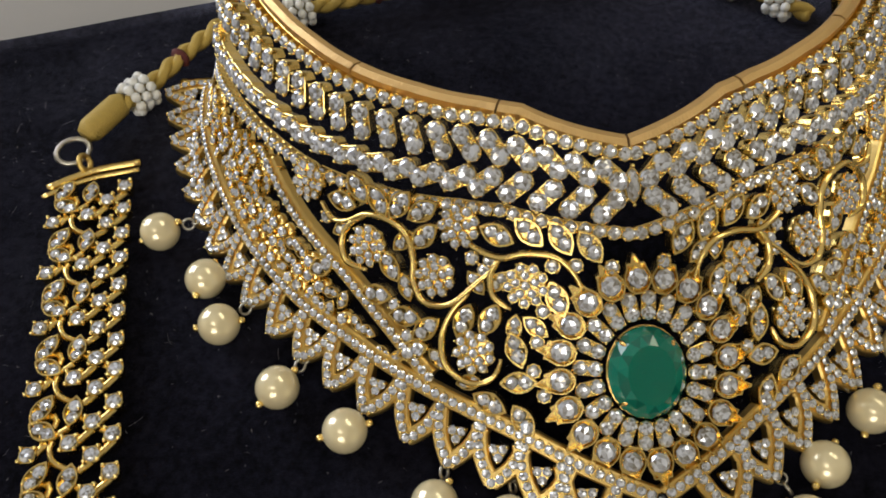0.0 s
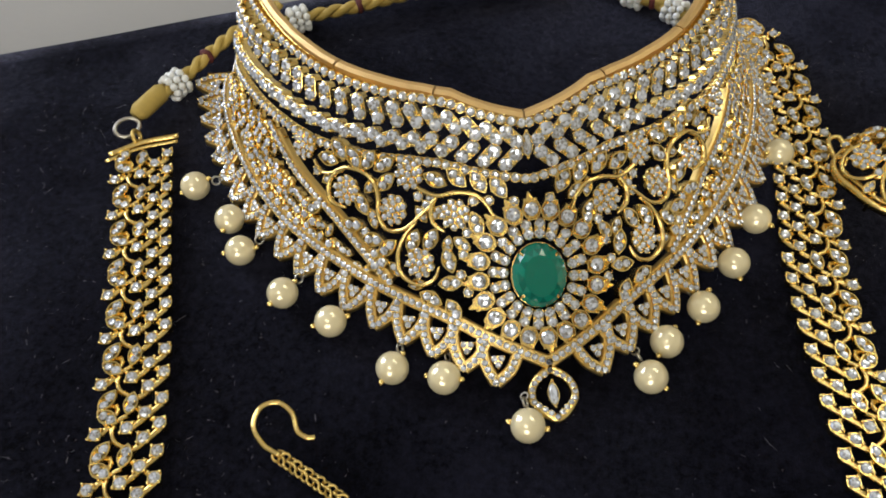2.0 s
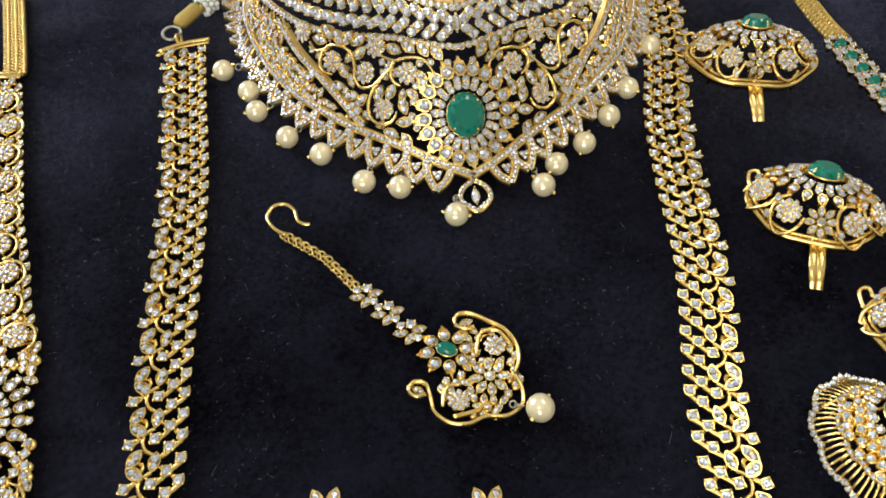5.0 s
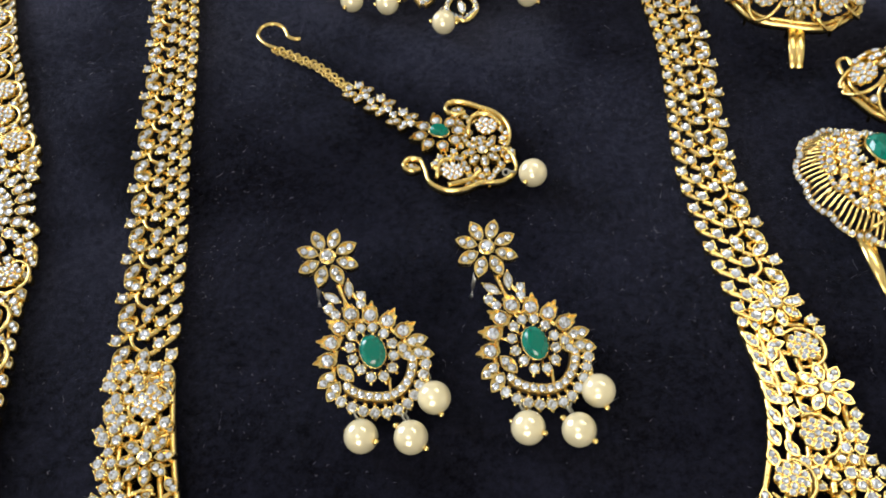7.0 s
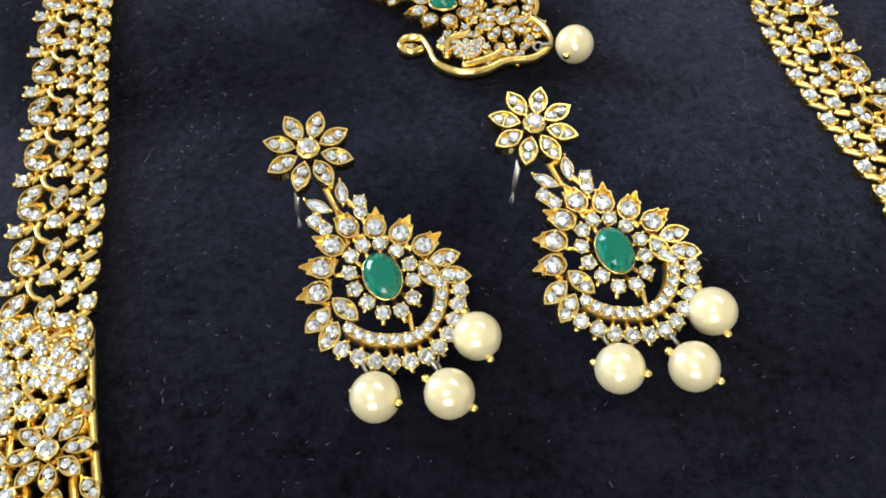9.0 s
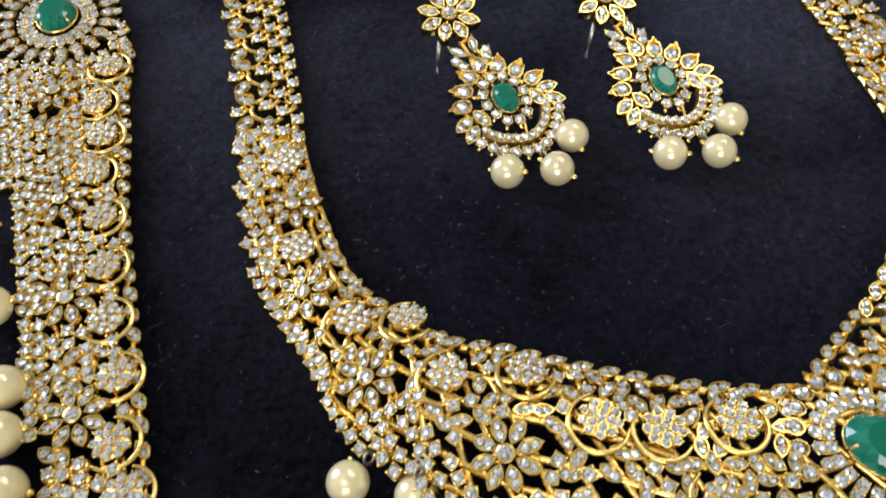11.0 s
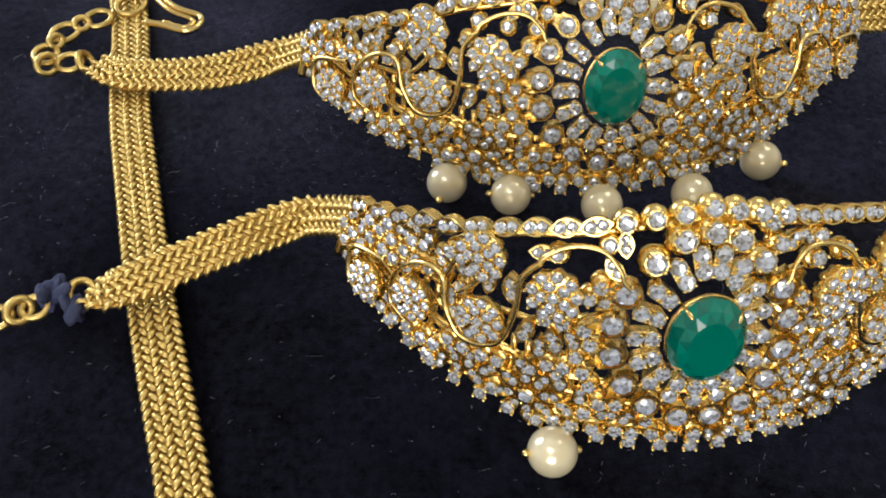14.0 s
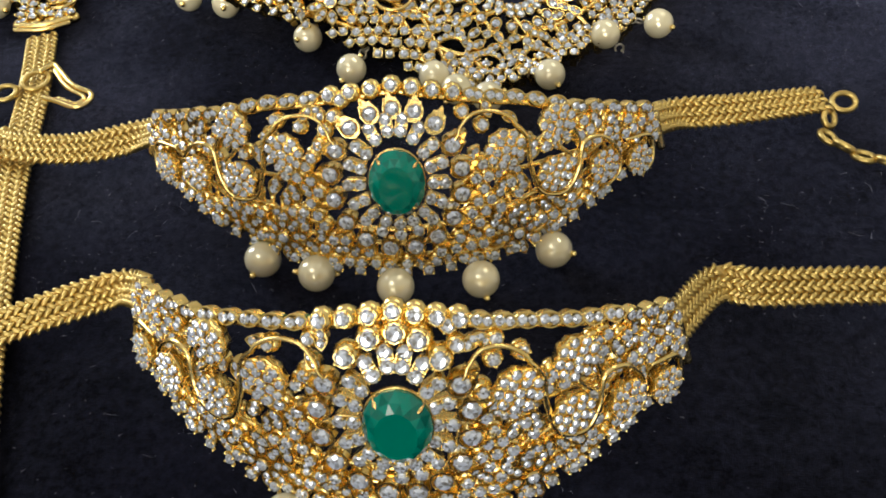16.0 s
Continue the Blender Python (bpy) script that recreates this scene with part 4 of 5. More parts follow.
    clusters = [(0.0238, -0.0808), (0.0348, -0.0998), (0.0452, -0.1012), (0.0520, -0.1148), (0.0650, -0.1160), (0.0755, -0.1260), (0.0855, -0.1280), (0.0925, -0.1390), (0.0977, -0.1275), (0.0200, -0.0560),
                (0.1650, -0.0409), (0.1632, -0.0618), (0.1560, -0.0716), (0.1505, -0.0900), (0.1420, -0.1080), (0.1560, -0.1060), (0.1330, -0.1110)]
    for x, y in clusters:
        put(th, "flower_head", M_CLUSTER, scaled(frame_at(surf, x, y, 20, E1, E1, 0.8 * MM), 0.95))
        taken.append((x, y, 4.9 * MM))
        t0 = math.atan2(y + 0.07, x - 0.10)
        wire(th, "scroll", surf, [(x + 4.9 * MM * math.cos(t0 + k), y + 4.9 * MM * math.sin(t0 + k)) for k in np.linspace(-2.0 - 35 * (x % 0.02), 1.2 + 70 * (x % 0.017), 10)], 0.55 * MM, 2.2 * MM, 4, 1.0, taper=True)
    for x, y in ((0.0222, -0.0688), (0.0262, -0.0915), (0.0385, -0.1120), (0.0608, -0.1295), (0.0772, -0.1425), (0.1611, -0.0297), (0.1674, -0.0513), (0.1640, -0.0800), (0.1480, -0.1230)):
        put(th, "daisy_flower", M_DAISY, scaled(frame_at(surf, x, y, 10, E1, E1, 1.0 * MM), 1.08))
        taken.append((x, y, 6.6 * MM))
    # sunburst round the great green stone
    ce = (0.1198, -0.1325)
    emerald(th, frame_at(surf, *ce, -32, E1, E1, 0.8 * MM), 6.6 * MM, 4.9 * MM, 3.4 * MM, 1.6 * MM)
    for i in range(22):
        t = 2 * math.pi * i / 22
        c, s = math.cos(radians(-32)), math.sin(radians(-32))
        for ra, rb, mesh, name, k in ((9.4, 7.9, M_TWIN, "twin_stone_bar", 0.9), (12.0, 10.6, M_PETAL, "tulip_petal", 0.85)):
            x, y = ra * math.cos(t) * MM, rb * math.sin(t) * MM
            px, py = ce[0] + c * x - s * y, ce[1] + s * x + c * y
            if inside(px, py):
                put(th, name, mesh, scaled(frame_at(surf, px, py, math.degrees(math.atan2(rb * math.sin(t), ra * math.cos(t))) - 32, E1, E1), k))
    taken.append((*ce, 14.0 * MM))
    # leaves along the inner edge
    e = resample(a, 4.6 * MM)
    for p, q in zip(e, e[1:]):
        d = q - p
        nrm = Vector((d.y, -d.x, 0)).normalized()
        m = p + nrm * 1.4 * MM
        if all(math.hypot(m.x - x, m.y - y) > r for x, y, r in taken):
            put(th, "leaf_setting", M_LEAF, scaled(frame_at(surf, m.x, m.y, math.degrees(math.atan2(d.y, d.x)) + 25, E1, E1), 0.86))
        taken.append((m.x, m.y, 2.4 * MM))
    for x, y, turn in ((0.1075, -0.1525, 25), (0.1168, -0.1553, 10), (0.1300, -0.1520, -30)):
        c, k = math.cos(radians(turn - 90)), math.sin(radians(turn - 90))
        loop = [(x + c * u - k * v, y + k * u + c * v) for u, v in [(0.0033 * math.cos(g), 0.0046 * math.sin(g)) for g in np.linspace(-4.3, 1.2, 12)]]
        wire(th, "arch", surf, loop, 0.85 * MM, 1.6 * MM, 4)
        row(th, "pave_stone", M_TINY, surf, loop, 1.5 * MM, 0.95, 1.9 * MM)
        put(th, "square_stone", M_SQUARE, scaled(frame_at(surf, x, y - 0.0010, 45, E1, E1, 0.4 * MM), 1.0))
        taken.append((x, y, 3.9 * MM))
    for x, y, turn in ((0.1180, -0.1628, 90), (0.1232, -0.1560, 60)):
        put(th, "marquise_stone", M_MARQ, scaled(frame_at(surf, x, y, turn, E1, E1, 1.6 * MM), 0.85))
        taken.append((x, y, 2.2 * MM))
    rim = resample(b, 3.0 * MM)
    near_rim = lambda x, y: min((x - p.x) ** 2 + (y - p.y) ** 2 for p in rim) < (9.0 * MM) ** 2
    box = ((0.006, 0.176), (-0.167, -0.030))
    fill(th, surf, lambda x, y: inside(x, y) and near_rim(x, y), box, 2.95 * MM, taken, (1.0, 1.0), [("square_stone", M_POST, 0.98), ("square_stone", M_POST, 0.92)], 9, 1.0, -1.4 * MM)
    fill(th, surf, lambda x, y: inside(x, y) and not near_rim(x, y), box, 3.2 * MM, taken, (1.0, 1.0), [("square_stone", M_SQUARE, 0.95), ("leaf_setting", M_LEAF, 0.84), ("leaf_setting", M_LEAF, 0.80)], 10)
    # gold lattice under the stones
    pairs = list(zip(a, resample(b, sum((q - p).length for p, q in zip(b, b[1:])) / (len(a) - 0.5))))
    for f in (0.04, 0.22, 0.4, 0.58, 0.74, 0.88):
        wire(th, "lattice_bar", surf, [(p.x * (1 - f) + q.x * f, p.y * (1 - f) + q.y * f) for p, q in pairs[::3]], 0.80 * MM, 0.35 * MM, 3, 1.5)
    for p, q in pairs[1::3]:
        wire(th, "lattice_bar", surf, [(p.x * (1 - f) + q.x * f, p.y * (1 - f) + q.y * f) for f in (0.03, 0.25, 0.5, 0.75, 0.92)], 0.72 * MM, 0.3 * MM, 2, 1.5)
    for x, y, t in ((0.0339, -0.1294, 265), (0.0452, -0.1325, 280), (0.0705, -0.1470, 60), (0.0837, -0.1595, 240), (0.1044, -0.1618, 250), (0.1102, -0.1667, 230), (0.1178, -0.1694, 200), (0.1324, -0.1608, 300), (0.1464, -0.1446, 10), (0.1600, -0.1400, 320)):
        near = min(b, key=lambda p: (p.x - x) ** 2 + (p.y - y) ** 2)
        pearl(th, x, y, t, tie=(near.x, near.y, 0.002 + dome(near.x, near.y) * 0.7))
    return th


long_necklace()


# ---- waist belt with woven straps ----
def belt():
    o = (-0.0415, -0.0010)
    th = thing("waist_belt", (*o, 0.0), "gold waist belt with white stones, green stone, pearls and woven straps", "belt")
    ang = math.degrees(math.atan2(-0.966, 0.259))
    surf = Bent(o, ang, z=0.0006)   # u along the belt downwards, v towards its right-hand edge
    S = 1e-4
    up = lambda s: np.interp(abs(s), [0, 20, 34, 48, 67, 123, 144], [17.8, 17.4, 14.5, 13.6, 11.0, 8.6, 7.2])
    dn = lambda s: np.interp(abs(s), [0, 20, 39, 55, 80, 123, 144], [-24, -22, -18, -14.3, -12.6, -11.4, -7.0])
    ends = {-1: 135, 1: 142}
    taken = []
    for sgn in (-1, 1):
        end = ends[sgn]
        for s, n in ((24, 11), (36, 7.0), (47, 7.4), (58, 4.6), (71, 5.0), (84, 4.4), (97, 3.8), (110, 4.4), (123, 2.4), (133, 3.6)):
            if s > end - 6:
                continue
            put(th, "flower_head", M_CLUSTER, scaled(frame_at(surf, sgn * s * MM, n * MM, 20, S, S, 0.8 * MM), 0.95))
            taken.append((sgn * s * MM, n * MM, 4.7 * MM))
            wire(th, "scroll", surf, [(sgn * (s * MM + 5.0 * MM * math.cos(k)), n * MM + 5.0 * MM * math.sin(k)) for k in np.linspace(-0.4 - 0.09 * (s * 7 % 19), 2.6 + 0.1 * (s * 5 % 13), 10)], 0.55 * MM, 2.2 * MM, 4, 1.0, taper=True)
        for s, n in ((29, -2), (64, -2.4), (90, -3.0), (116, -3.4)):
            put(th, "daisy_flower", M_DAISY, scaled(frame_at(surf, sgn * s * MM, n * MM, 10, S, S, 1.0 * MM), 1.1))
            taken.append((sgn * s * MM, n * MM, 6.4 * MM))
        for s in np.arange(20, end - 2, 4.8):
            n = up(s) - 1.3
            put(th, "leaf_setting", M_LEAF, scaled(frame_at(surf, sgn * s * MM, n * MM, 25 * sgn, S, S), 0.85))
            taken.append((sgn * s * MM, n * MM, 2.4 * MM))
        # end bars and straps
        for k, r in ((0.0, 1.0), (2.0, 0.7)):
            wire(th, "end_bar", surf, [(sgn * (end + 1 + k) * MM, -7.6 * MM), (sgn * (end + 2.5 + k) * MM, 0), (sgn * (end + 1 + k) * MM, 7.4 * MM)], r * MM, 1.6 * MM, 6)
        for f in (-0.5, 0.0, 0.4, 0.8):
            wire(th, "lattice_bar", surf, [(sgn * s * MM, (up(s) * f if f > 0 else -dn(s) * f) * MM) for s in np.linspace(14, end, 14)], 0.55 * MM, 0.4 * MM, 3)
    emerald(th, frame_at(surf, 0, 0, 0, S, S, 1.0 * MM), 6.4 * MM, 5.2 * MM, 3.4 * MM, 1.8 * MM)
    for i in range(22):
        t = 2 * math.pi * i / 22
        for ra, rb, mesh, name in ((9.2, 8.0, M_TWIN, "twin_stone_bar"), (12.0, 10.8, M_PETAL, "tulip_petal"), (16.4, 15.2, M_STONE, "stone_setting")):
            put(th, name, mesh, scaled(frame_at(surf, ra * math.cos(t) * MM, rb * math.sin(t) * MM, math.degrees(t), S, S), 0.95))
    taken.append((0, 0, 17.6 * MM))
    fill(th, surf, lambda u, v: -ends[-1] * MM < u < ends[1] * MM and dn(u / MM) * MM < v < up(u / MM) * MM, ((-0.145, 0.145), (-0.025, 0.0175)), 3.1 * MM, taken, (1.0, 1.0),
         [("square_stone", M_SQUARE, 1.0), ("leaf_setting", M_LEAF, 0.9), ("stone_setting", M_PLATE, 1.05)], 4)
    low = [(-0.0035, -0.1440), (-0.0018, -0.1490), (0.0045, -0.1710), (0.0100, -0.1960), (0.0152, -0.2140), (0.0245, -0.2440), (0.0315, -0.2640), (0.0365, -0.2780), (0.0440, -0.3040), (0.0500, -0.3300)]
    strap(th, "woven_strap", None, low, 7.8 * MM, label="woven flat gold strap")
    high = [(-0.0812, 0.1318), (-0.0850, 0.1420), (-0.0985, 0.1755), (-0.1080, 0.1980)]
    strap(th, "woven_strap", None, high, 8.2 * MM, label="woven flat gold strap")
    for x, y, t in ((-0.0541, -0.0451, 200), (-0.0600, -0.0330, 190), (-0.0355, -0.0895, 190), (-0.0288, -0.1074, 200), (-0.0271, -0.1166, 190), (-0.0238, -0.1268, 170), (-0.0202, -0.1333, 330), (-0.0440, -0.0690, 190)):
        pearl(th, x, y, t, z=4.0 * MM, k=1.1)
    return th


belt()


# ---- drop earrings ----
def earring():
    o = (0.0690, -0.0441)
    th = thing("drop_earring", (*o, 0.0), "gold drop earring with green stone, white stones and three pearls", "earring", "pair of drop earrings")
    s = Flat(o, 20.0, lambda u, v: max(0.0008, 0.0050 + 0.28 * v))   # leans on its post, v towards the flower
    E = 1e-4
    q = lambda u, v, a=0.0, k=1.0, lift=0.0: scaled(frame_at(s, u * MM, v * MM, a, E, E, lift), k)
    put(th, "daisy_flower", M_DAISY, q(-3.6, 23.3, 12, 1.28, 0.8 * MM))
    put(th, "stone_setting", M_STONE, q(-3.6, 23.3, 0, 1.30, 2.2 * MM))
    put(th, "marquise_stone", M_MARQ, q(-5.3, 14.3, -46, 0.90, 0.8 * MM))
    put(th, "marquise_stone", M_MARQ, q(-1.0, 15.2, 78, 0.88, 0.8 * MM))
    put(th, "twin_stone_bar", M_TWIN, q(0.9, 12.0, 74, 0.90, 0.5 * MM))
    put(th, "twin_stone_bar", M_TWIN, q(-6.1, 11.2, -58, 0.95, 0.5 * MM))
    for pts in ([(-3.4, 20), (-2.8, 15.5), (-2.4, 11.0)], [(-5.6, 14.0), (-5.8, 11.0), (-5.0, 8.6)], [(-1.0, 15.0), (0.6, 12.0), (0.8, 9.6)]):
        wire(th, "link_bar", s, [(u * MM, v * MM) for u, v in pts], 0.6 * MM, 0.6 * MM, 4)
    put(th, "wire_post", single("wire_post", *tube([(0, 0, 0), (-0.001, -0.002, -0.004), (-0.0015, -0.0032, -0.0085)], 0.45 * MM, 6), STEEL), q(-7.0, 20.0, 0, 1, -0.4 * MM), "silver wire post")
    emerald(th, q(0, 0, 0, 1, 0.8 * MM), 2.9 * MM, 3.9 * MM, 2.0 * MM, 1.6 * MM, 2)
    # ring of round stones, set apart from one another
    circle = ((-1.0, 5.5), (1.5, 4.9), (3.4, 3.0), (4.5, 0.4), (4.0, -2.1), (3.0, -4.5), (0.7, -5.7), (-1.9, -5.1), (-3.5, -2.9), (-4.5, -0.4), (-4.4, 2.2), (-3.2, 4.5))
    for u, v in circle:
        put(th, "stone_setting", M_STONE, q(u * 1.04, v * 1.04, math.degrees(math.atan2(v, u)), 1.05, 0.3 * MM))
        wire(th, "rib", s, [(u * 0.6 * MM, v * 0.6 * MM), (u * 1.32 * MM, v * 1.32 * MM)], 0.45 * MM, 0.7 * MM, 2)
    # tulip petals over the head, leaves at both shoulders
    head = ((7.9, 2.5, 12), (5.2, 5.6, 38), (1.8, 7.9, 62), (-2.2, 9.5, 96), (-5.5, 7.3, 128), (-8.2, 4.5, 152), (-10.0, 1.0, 172))
    for u, v, a in head:
        put(th, "tulip_petal", M_PETAL, q(u - 2.1 * math.cos(radians(a)), v - 2.1 * math.sin(radians(a)), a, 1.04, 0.2 * MM))
    for u, v, a in ((10.1, -0.5, -4), (10.5, -3.6, -26), (6.9, -2.1, -76), (-7.1, -2.8, -62), (-11.5, -3.1, 206), (-10.7, -5.9, 222)):
        put(th, "leaf_setting", M_LEAF, q(u, v, a, 1.02, 0.2 * MM))
    arch = [(u * 0.86 * MM, v * 0.86 * MM) for u, v in ((-10.6, -6.4), (-11.4, -3.0), (-10.0, 1.0), (-8.2, 4.5), (-5.5, 7.3), (-2.2, 9.3), (1.8, 8.2), (5.2, 5.8), (7.9, 2.5), (9.6, -0.8), (9.4, -4.0))]
    wire(th, "frame_wire", s, arch, 0.7 * MM, 0.3 * MM, 4)
    for pts in ([(7.2, 0.4), (5.6, 0.2)], [(-4.6, 2.4), (-6.6, 3.2)], [(-1.4, 6.4), (-2.0, 8.0)], [(2.0, -6.2), (1.5, -8.0), (1.2, -10.0)]):
        wire(th, "rib", s, [(u * MM, v * MM) for u, v in pts], 0.42 * MM, 0.8 * MM, 3)
    # crescent bar of stones, and the fringe of round stones below it
    arc = [(u * MM, v * MM) for u, v in ((-7.6, -5.6), (-6.4, -7.1), (-4.4, -8.6), (-1.1, -9.9), (1.3, -10.2), (3.8, -9.5), (6.0, -7.8), (7.6, -5.4), (8.0, -4.0))]
    strip(th, "crescent_bar", s, arc, 1.15 * MM, 1.7 * MM, 0.2 * MM, 5)
    row(th, "pave_stone", M_TINY, s, arc, 1.75 * MM, 1.28, 1.5 * MM)
    for u, v in ((-9.7, -8.3), (-7.8, -10.2), (-5.7, -11.7), (-3.4, -12.8), (-0.9, -13.5), (1.6, -13.6), (3.9, -13.0), (5.9, -11.7), (7.7, -10.0), (9.2, -8.1), (10.4, -6.1)):
        put(th, "stone_setting", M_STONE, q(u, v, 0, 1.10, 0.2 * MM))
        wire(th, "rib", s, [(u * 0.78 * MM, v * 0.78 * MM), (u * 1.11 * MM, v * 1.11 * MM)], 0.48 * MM, 0.9 * MM, 2)
    for x, y, t, hook in ((0.0678, -0.0633, -28, (-7.0, -11.6)), (0.0785, -0.0634, -35, (2.6, -14.4)), (0.0831, -0.0541, -65, (10.0, -8.2))):
        pearl(th, x, y, t, k=1.0, tie=s.point(hook[0] * MM, hook[1] * MM) + Vector((0, 0, 0.0012)))
    return th


ear = earring()
copy_thing(ear, pose(0.1051, -0.0418, 0.0, 0, 0, -1.5))


# ---- forehead ornament ----
def tikka():
    th = thing("forehead_ornament", (0.0820, 0.0270, 0.0), "gold forehead ornament with hook, chain, small green stone and pearl", "hair ornament")
    s = Flat(z=0.0006)
    E = 1e-4
    q = lambda x, y, a=0.0, k=1.0, lift=0.0: scaled(frame_at(s, x, y, a, E, E, lift), k)
    wire(th, "hook", s, [(0.0300, 0.0648), (0.0262, 0.0668), (0.0232, 0.0708), (0.0240, 0.0752), (0.0276, 0.0765), (0.0310, 0.0742), (0.0328, 0.0703), (0.0352, 0.0690), (0.0368, 0.0692)], 0.7 * MM, 1.2 * MM, 6)
    line = resample([(0.0295, 0.0650, 0), (0.0432, 0.0572, 0), (0.0545, 0.0465, 0)], 1.55 * MM)
    for i, p in enumerate(line):
        for k in (-1, 1):
            ring_link(th, p.x + k * 0.0004, p.y + k * 0.0005, 0.0012, 0.95 * MM, -38 + 25 * k, 35 if i % 2 else -35, 0.30 * MM)
    for x, y in ((0.0572, 0.0440), (0.0640, 0.0385), (0.0708, 0.0328)):
        for u, v, a in ((-2.4, -1.0, 190), (0.4, -2.6, 240), (2.6, 0.6, 20)):
            put(th, "leaf_setting", M_LEAF, q(x + u * MM, y + v * MM, a, 0.85, 0.4 * MM))
        put(th, "stone_setting", M_STONE, q(x + 0.3 * MM, y + 1.6 * MM, 0, 1.25, 0.6 * MM))
        put(th, "stone_setting", M_STONE, q(x - 2.6 * MM, y + 1.4 * MM, 0, 1.0, 0.4 * MM))
        put(th, "stone_setting", M_STONE, q(x + 2.6 * MM, y - 2.2 * MM, 0, 1.0, 0.4 * MM))
    emerald(th, q(0.0815, 0.0272, -15, 1, 1.4 * MM), 2.9 * MM, 2.1 * MM, 1.8 * MM, 1.4 * MM, 2)
    for i in range(8):
        t = 2 * math.pi * i / 8 + 0.2
        put(th, "tulip_petal", M_PETAL, q(0.0815 + 3.4 * MM * math.cos(t), 0.0272 + 2.9 * MM * math.sin(t), math.degrees(t), 0.95))
    put(th, "daisy_flower", M_DAISY, q(0.0935, 0.0195, 10, 1.0, 0.8 * MM))
    for x, y in ((0.0945, 0.0292), (0.0856, 0.0124)):
        put(th, "flower_head", M_CLUSTER, q(x, y, 10, 0.80, 0.6 * MM))
    for x, y, a in ((0.0862, 0.0366, 20), (0.0748, 0.0150, -30)):
        put(th, "leaf_setting", M_LEAF, q(x, y, a, 0.75))
    for pts in ([(0.0885, 0.0350), (0.0860, 0.0342), (0.0832, 0.0355), (0.0836, 0.0385), (0.0870, 0.0392), (0.0920, 0.0372), (0.0970, 0.0345), (0.1003, 0.0300), (0.1010, 0.0250), (0.0995, 0.0205)],
                [(0.0995, 0.0215), (0.1020, 0.0170), (0.1022, 0.0125), (0.0985, 0.0090), (0.0930, 0.0085), (0.0885, 0.0062), (0.0835, 0.0062), (0.0795, 0.0090), (0.0782, 0.0130), (0.0766, 0.0168), (0.0735, 0.0172), (0.0722, 0.0148), (0.0742, 0.0130), (0.0768, 0.0138)],
                [(0.0815, 0.0105), (0.0822, 0.0160), (0.0860, 0.0172)], [(0.0895, 0.0265), (0.0905, 0.0330), (0.0950, 0.0340), (0.0985, 0.0300)], [(0.0845, 0.0078), (0.0905, 0.0100), (0.0930, 0.0130)]):
        wire(th, "scroll", s, pts, 0.62 * MM, 1.6 * MM, 6, 2.5)
    taken = [(0.0815, 0.0272, 7.0 * MM), (0.0930, 0.0195, 5.4 * MM), (0.0945, 0.0292, 3.8 * MM), (0.0856, 0.0124, 3.8 * MM)]
    heart = lambda x, y: ((x - 0.0905) / 0.0112) ** 2 + ((y - 0.0215) / 0.0142) ** 2 < 1 and y > 0.0085
    fill(th, s, heart, ((0.078, 0.103), (0.007, 0.037)), 2.6 * MM, taken, (1, 1), [("stone_setting", M_PLATE, 0.8), ("leaf_setting", M_LEAF, 0.66)], 11)
    pearl(th, 0.1068, 0.0112, 60, tie=(0.1010, 0.0120, 0.003), k=1.02)
    return th


tikka()


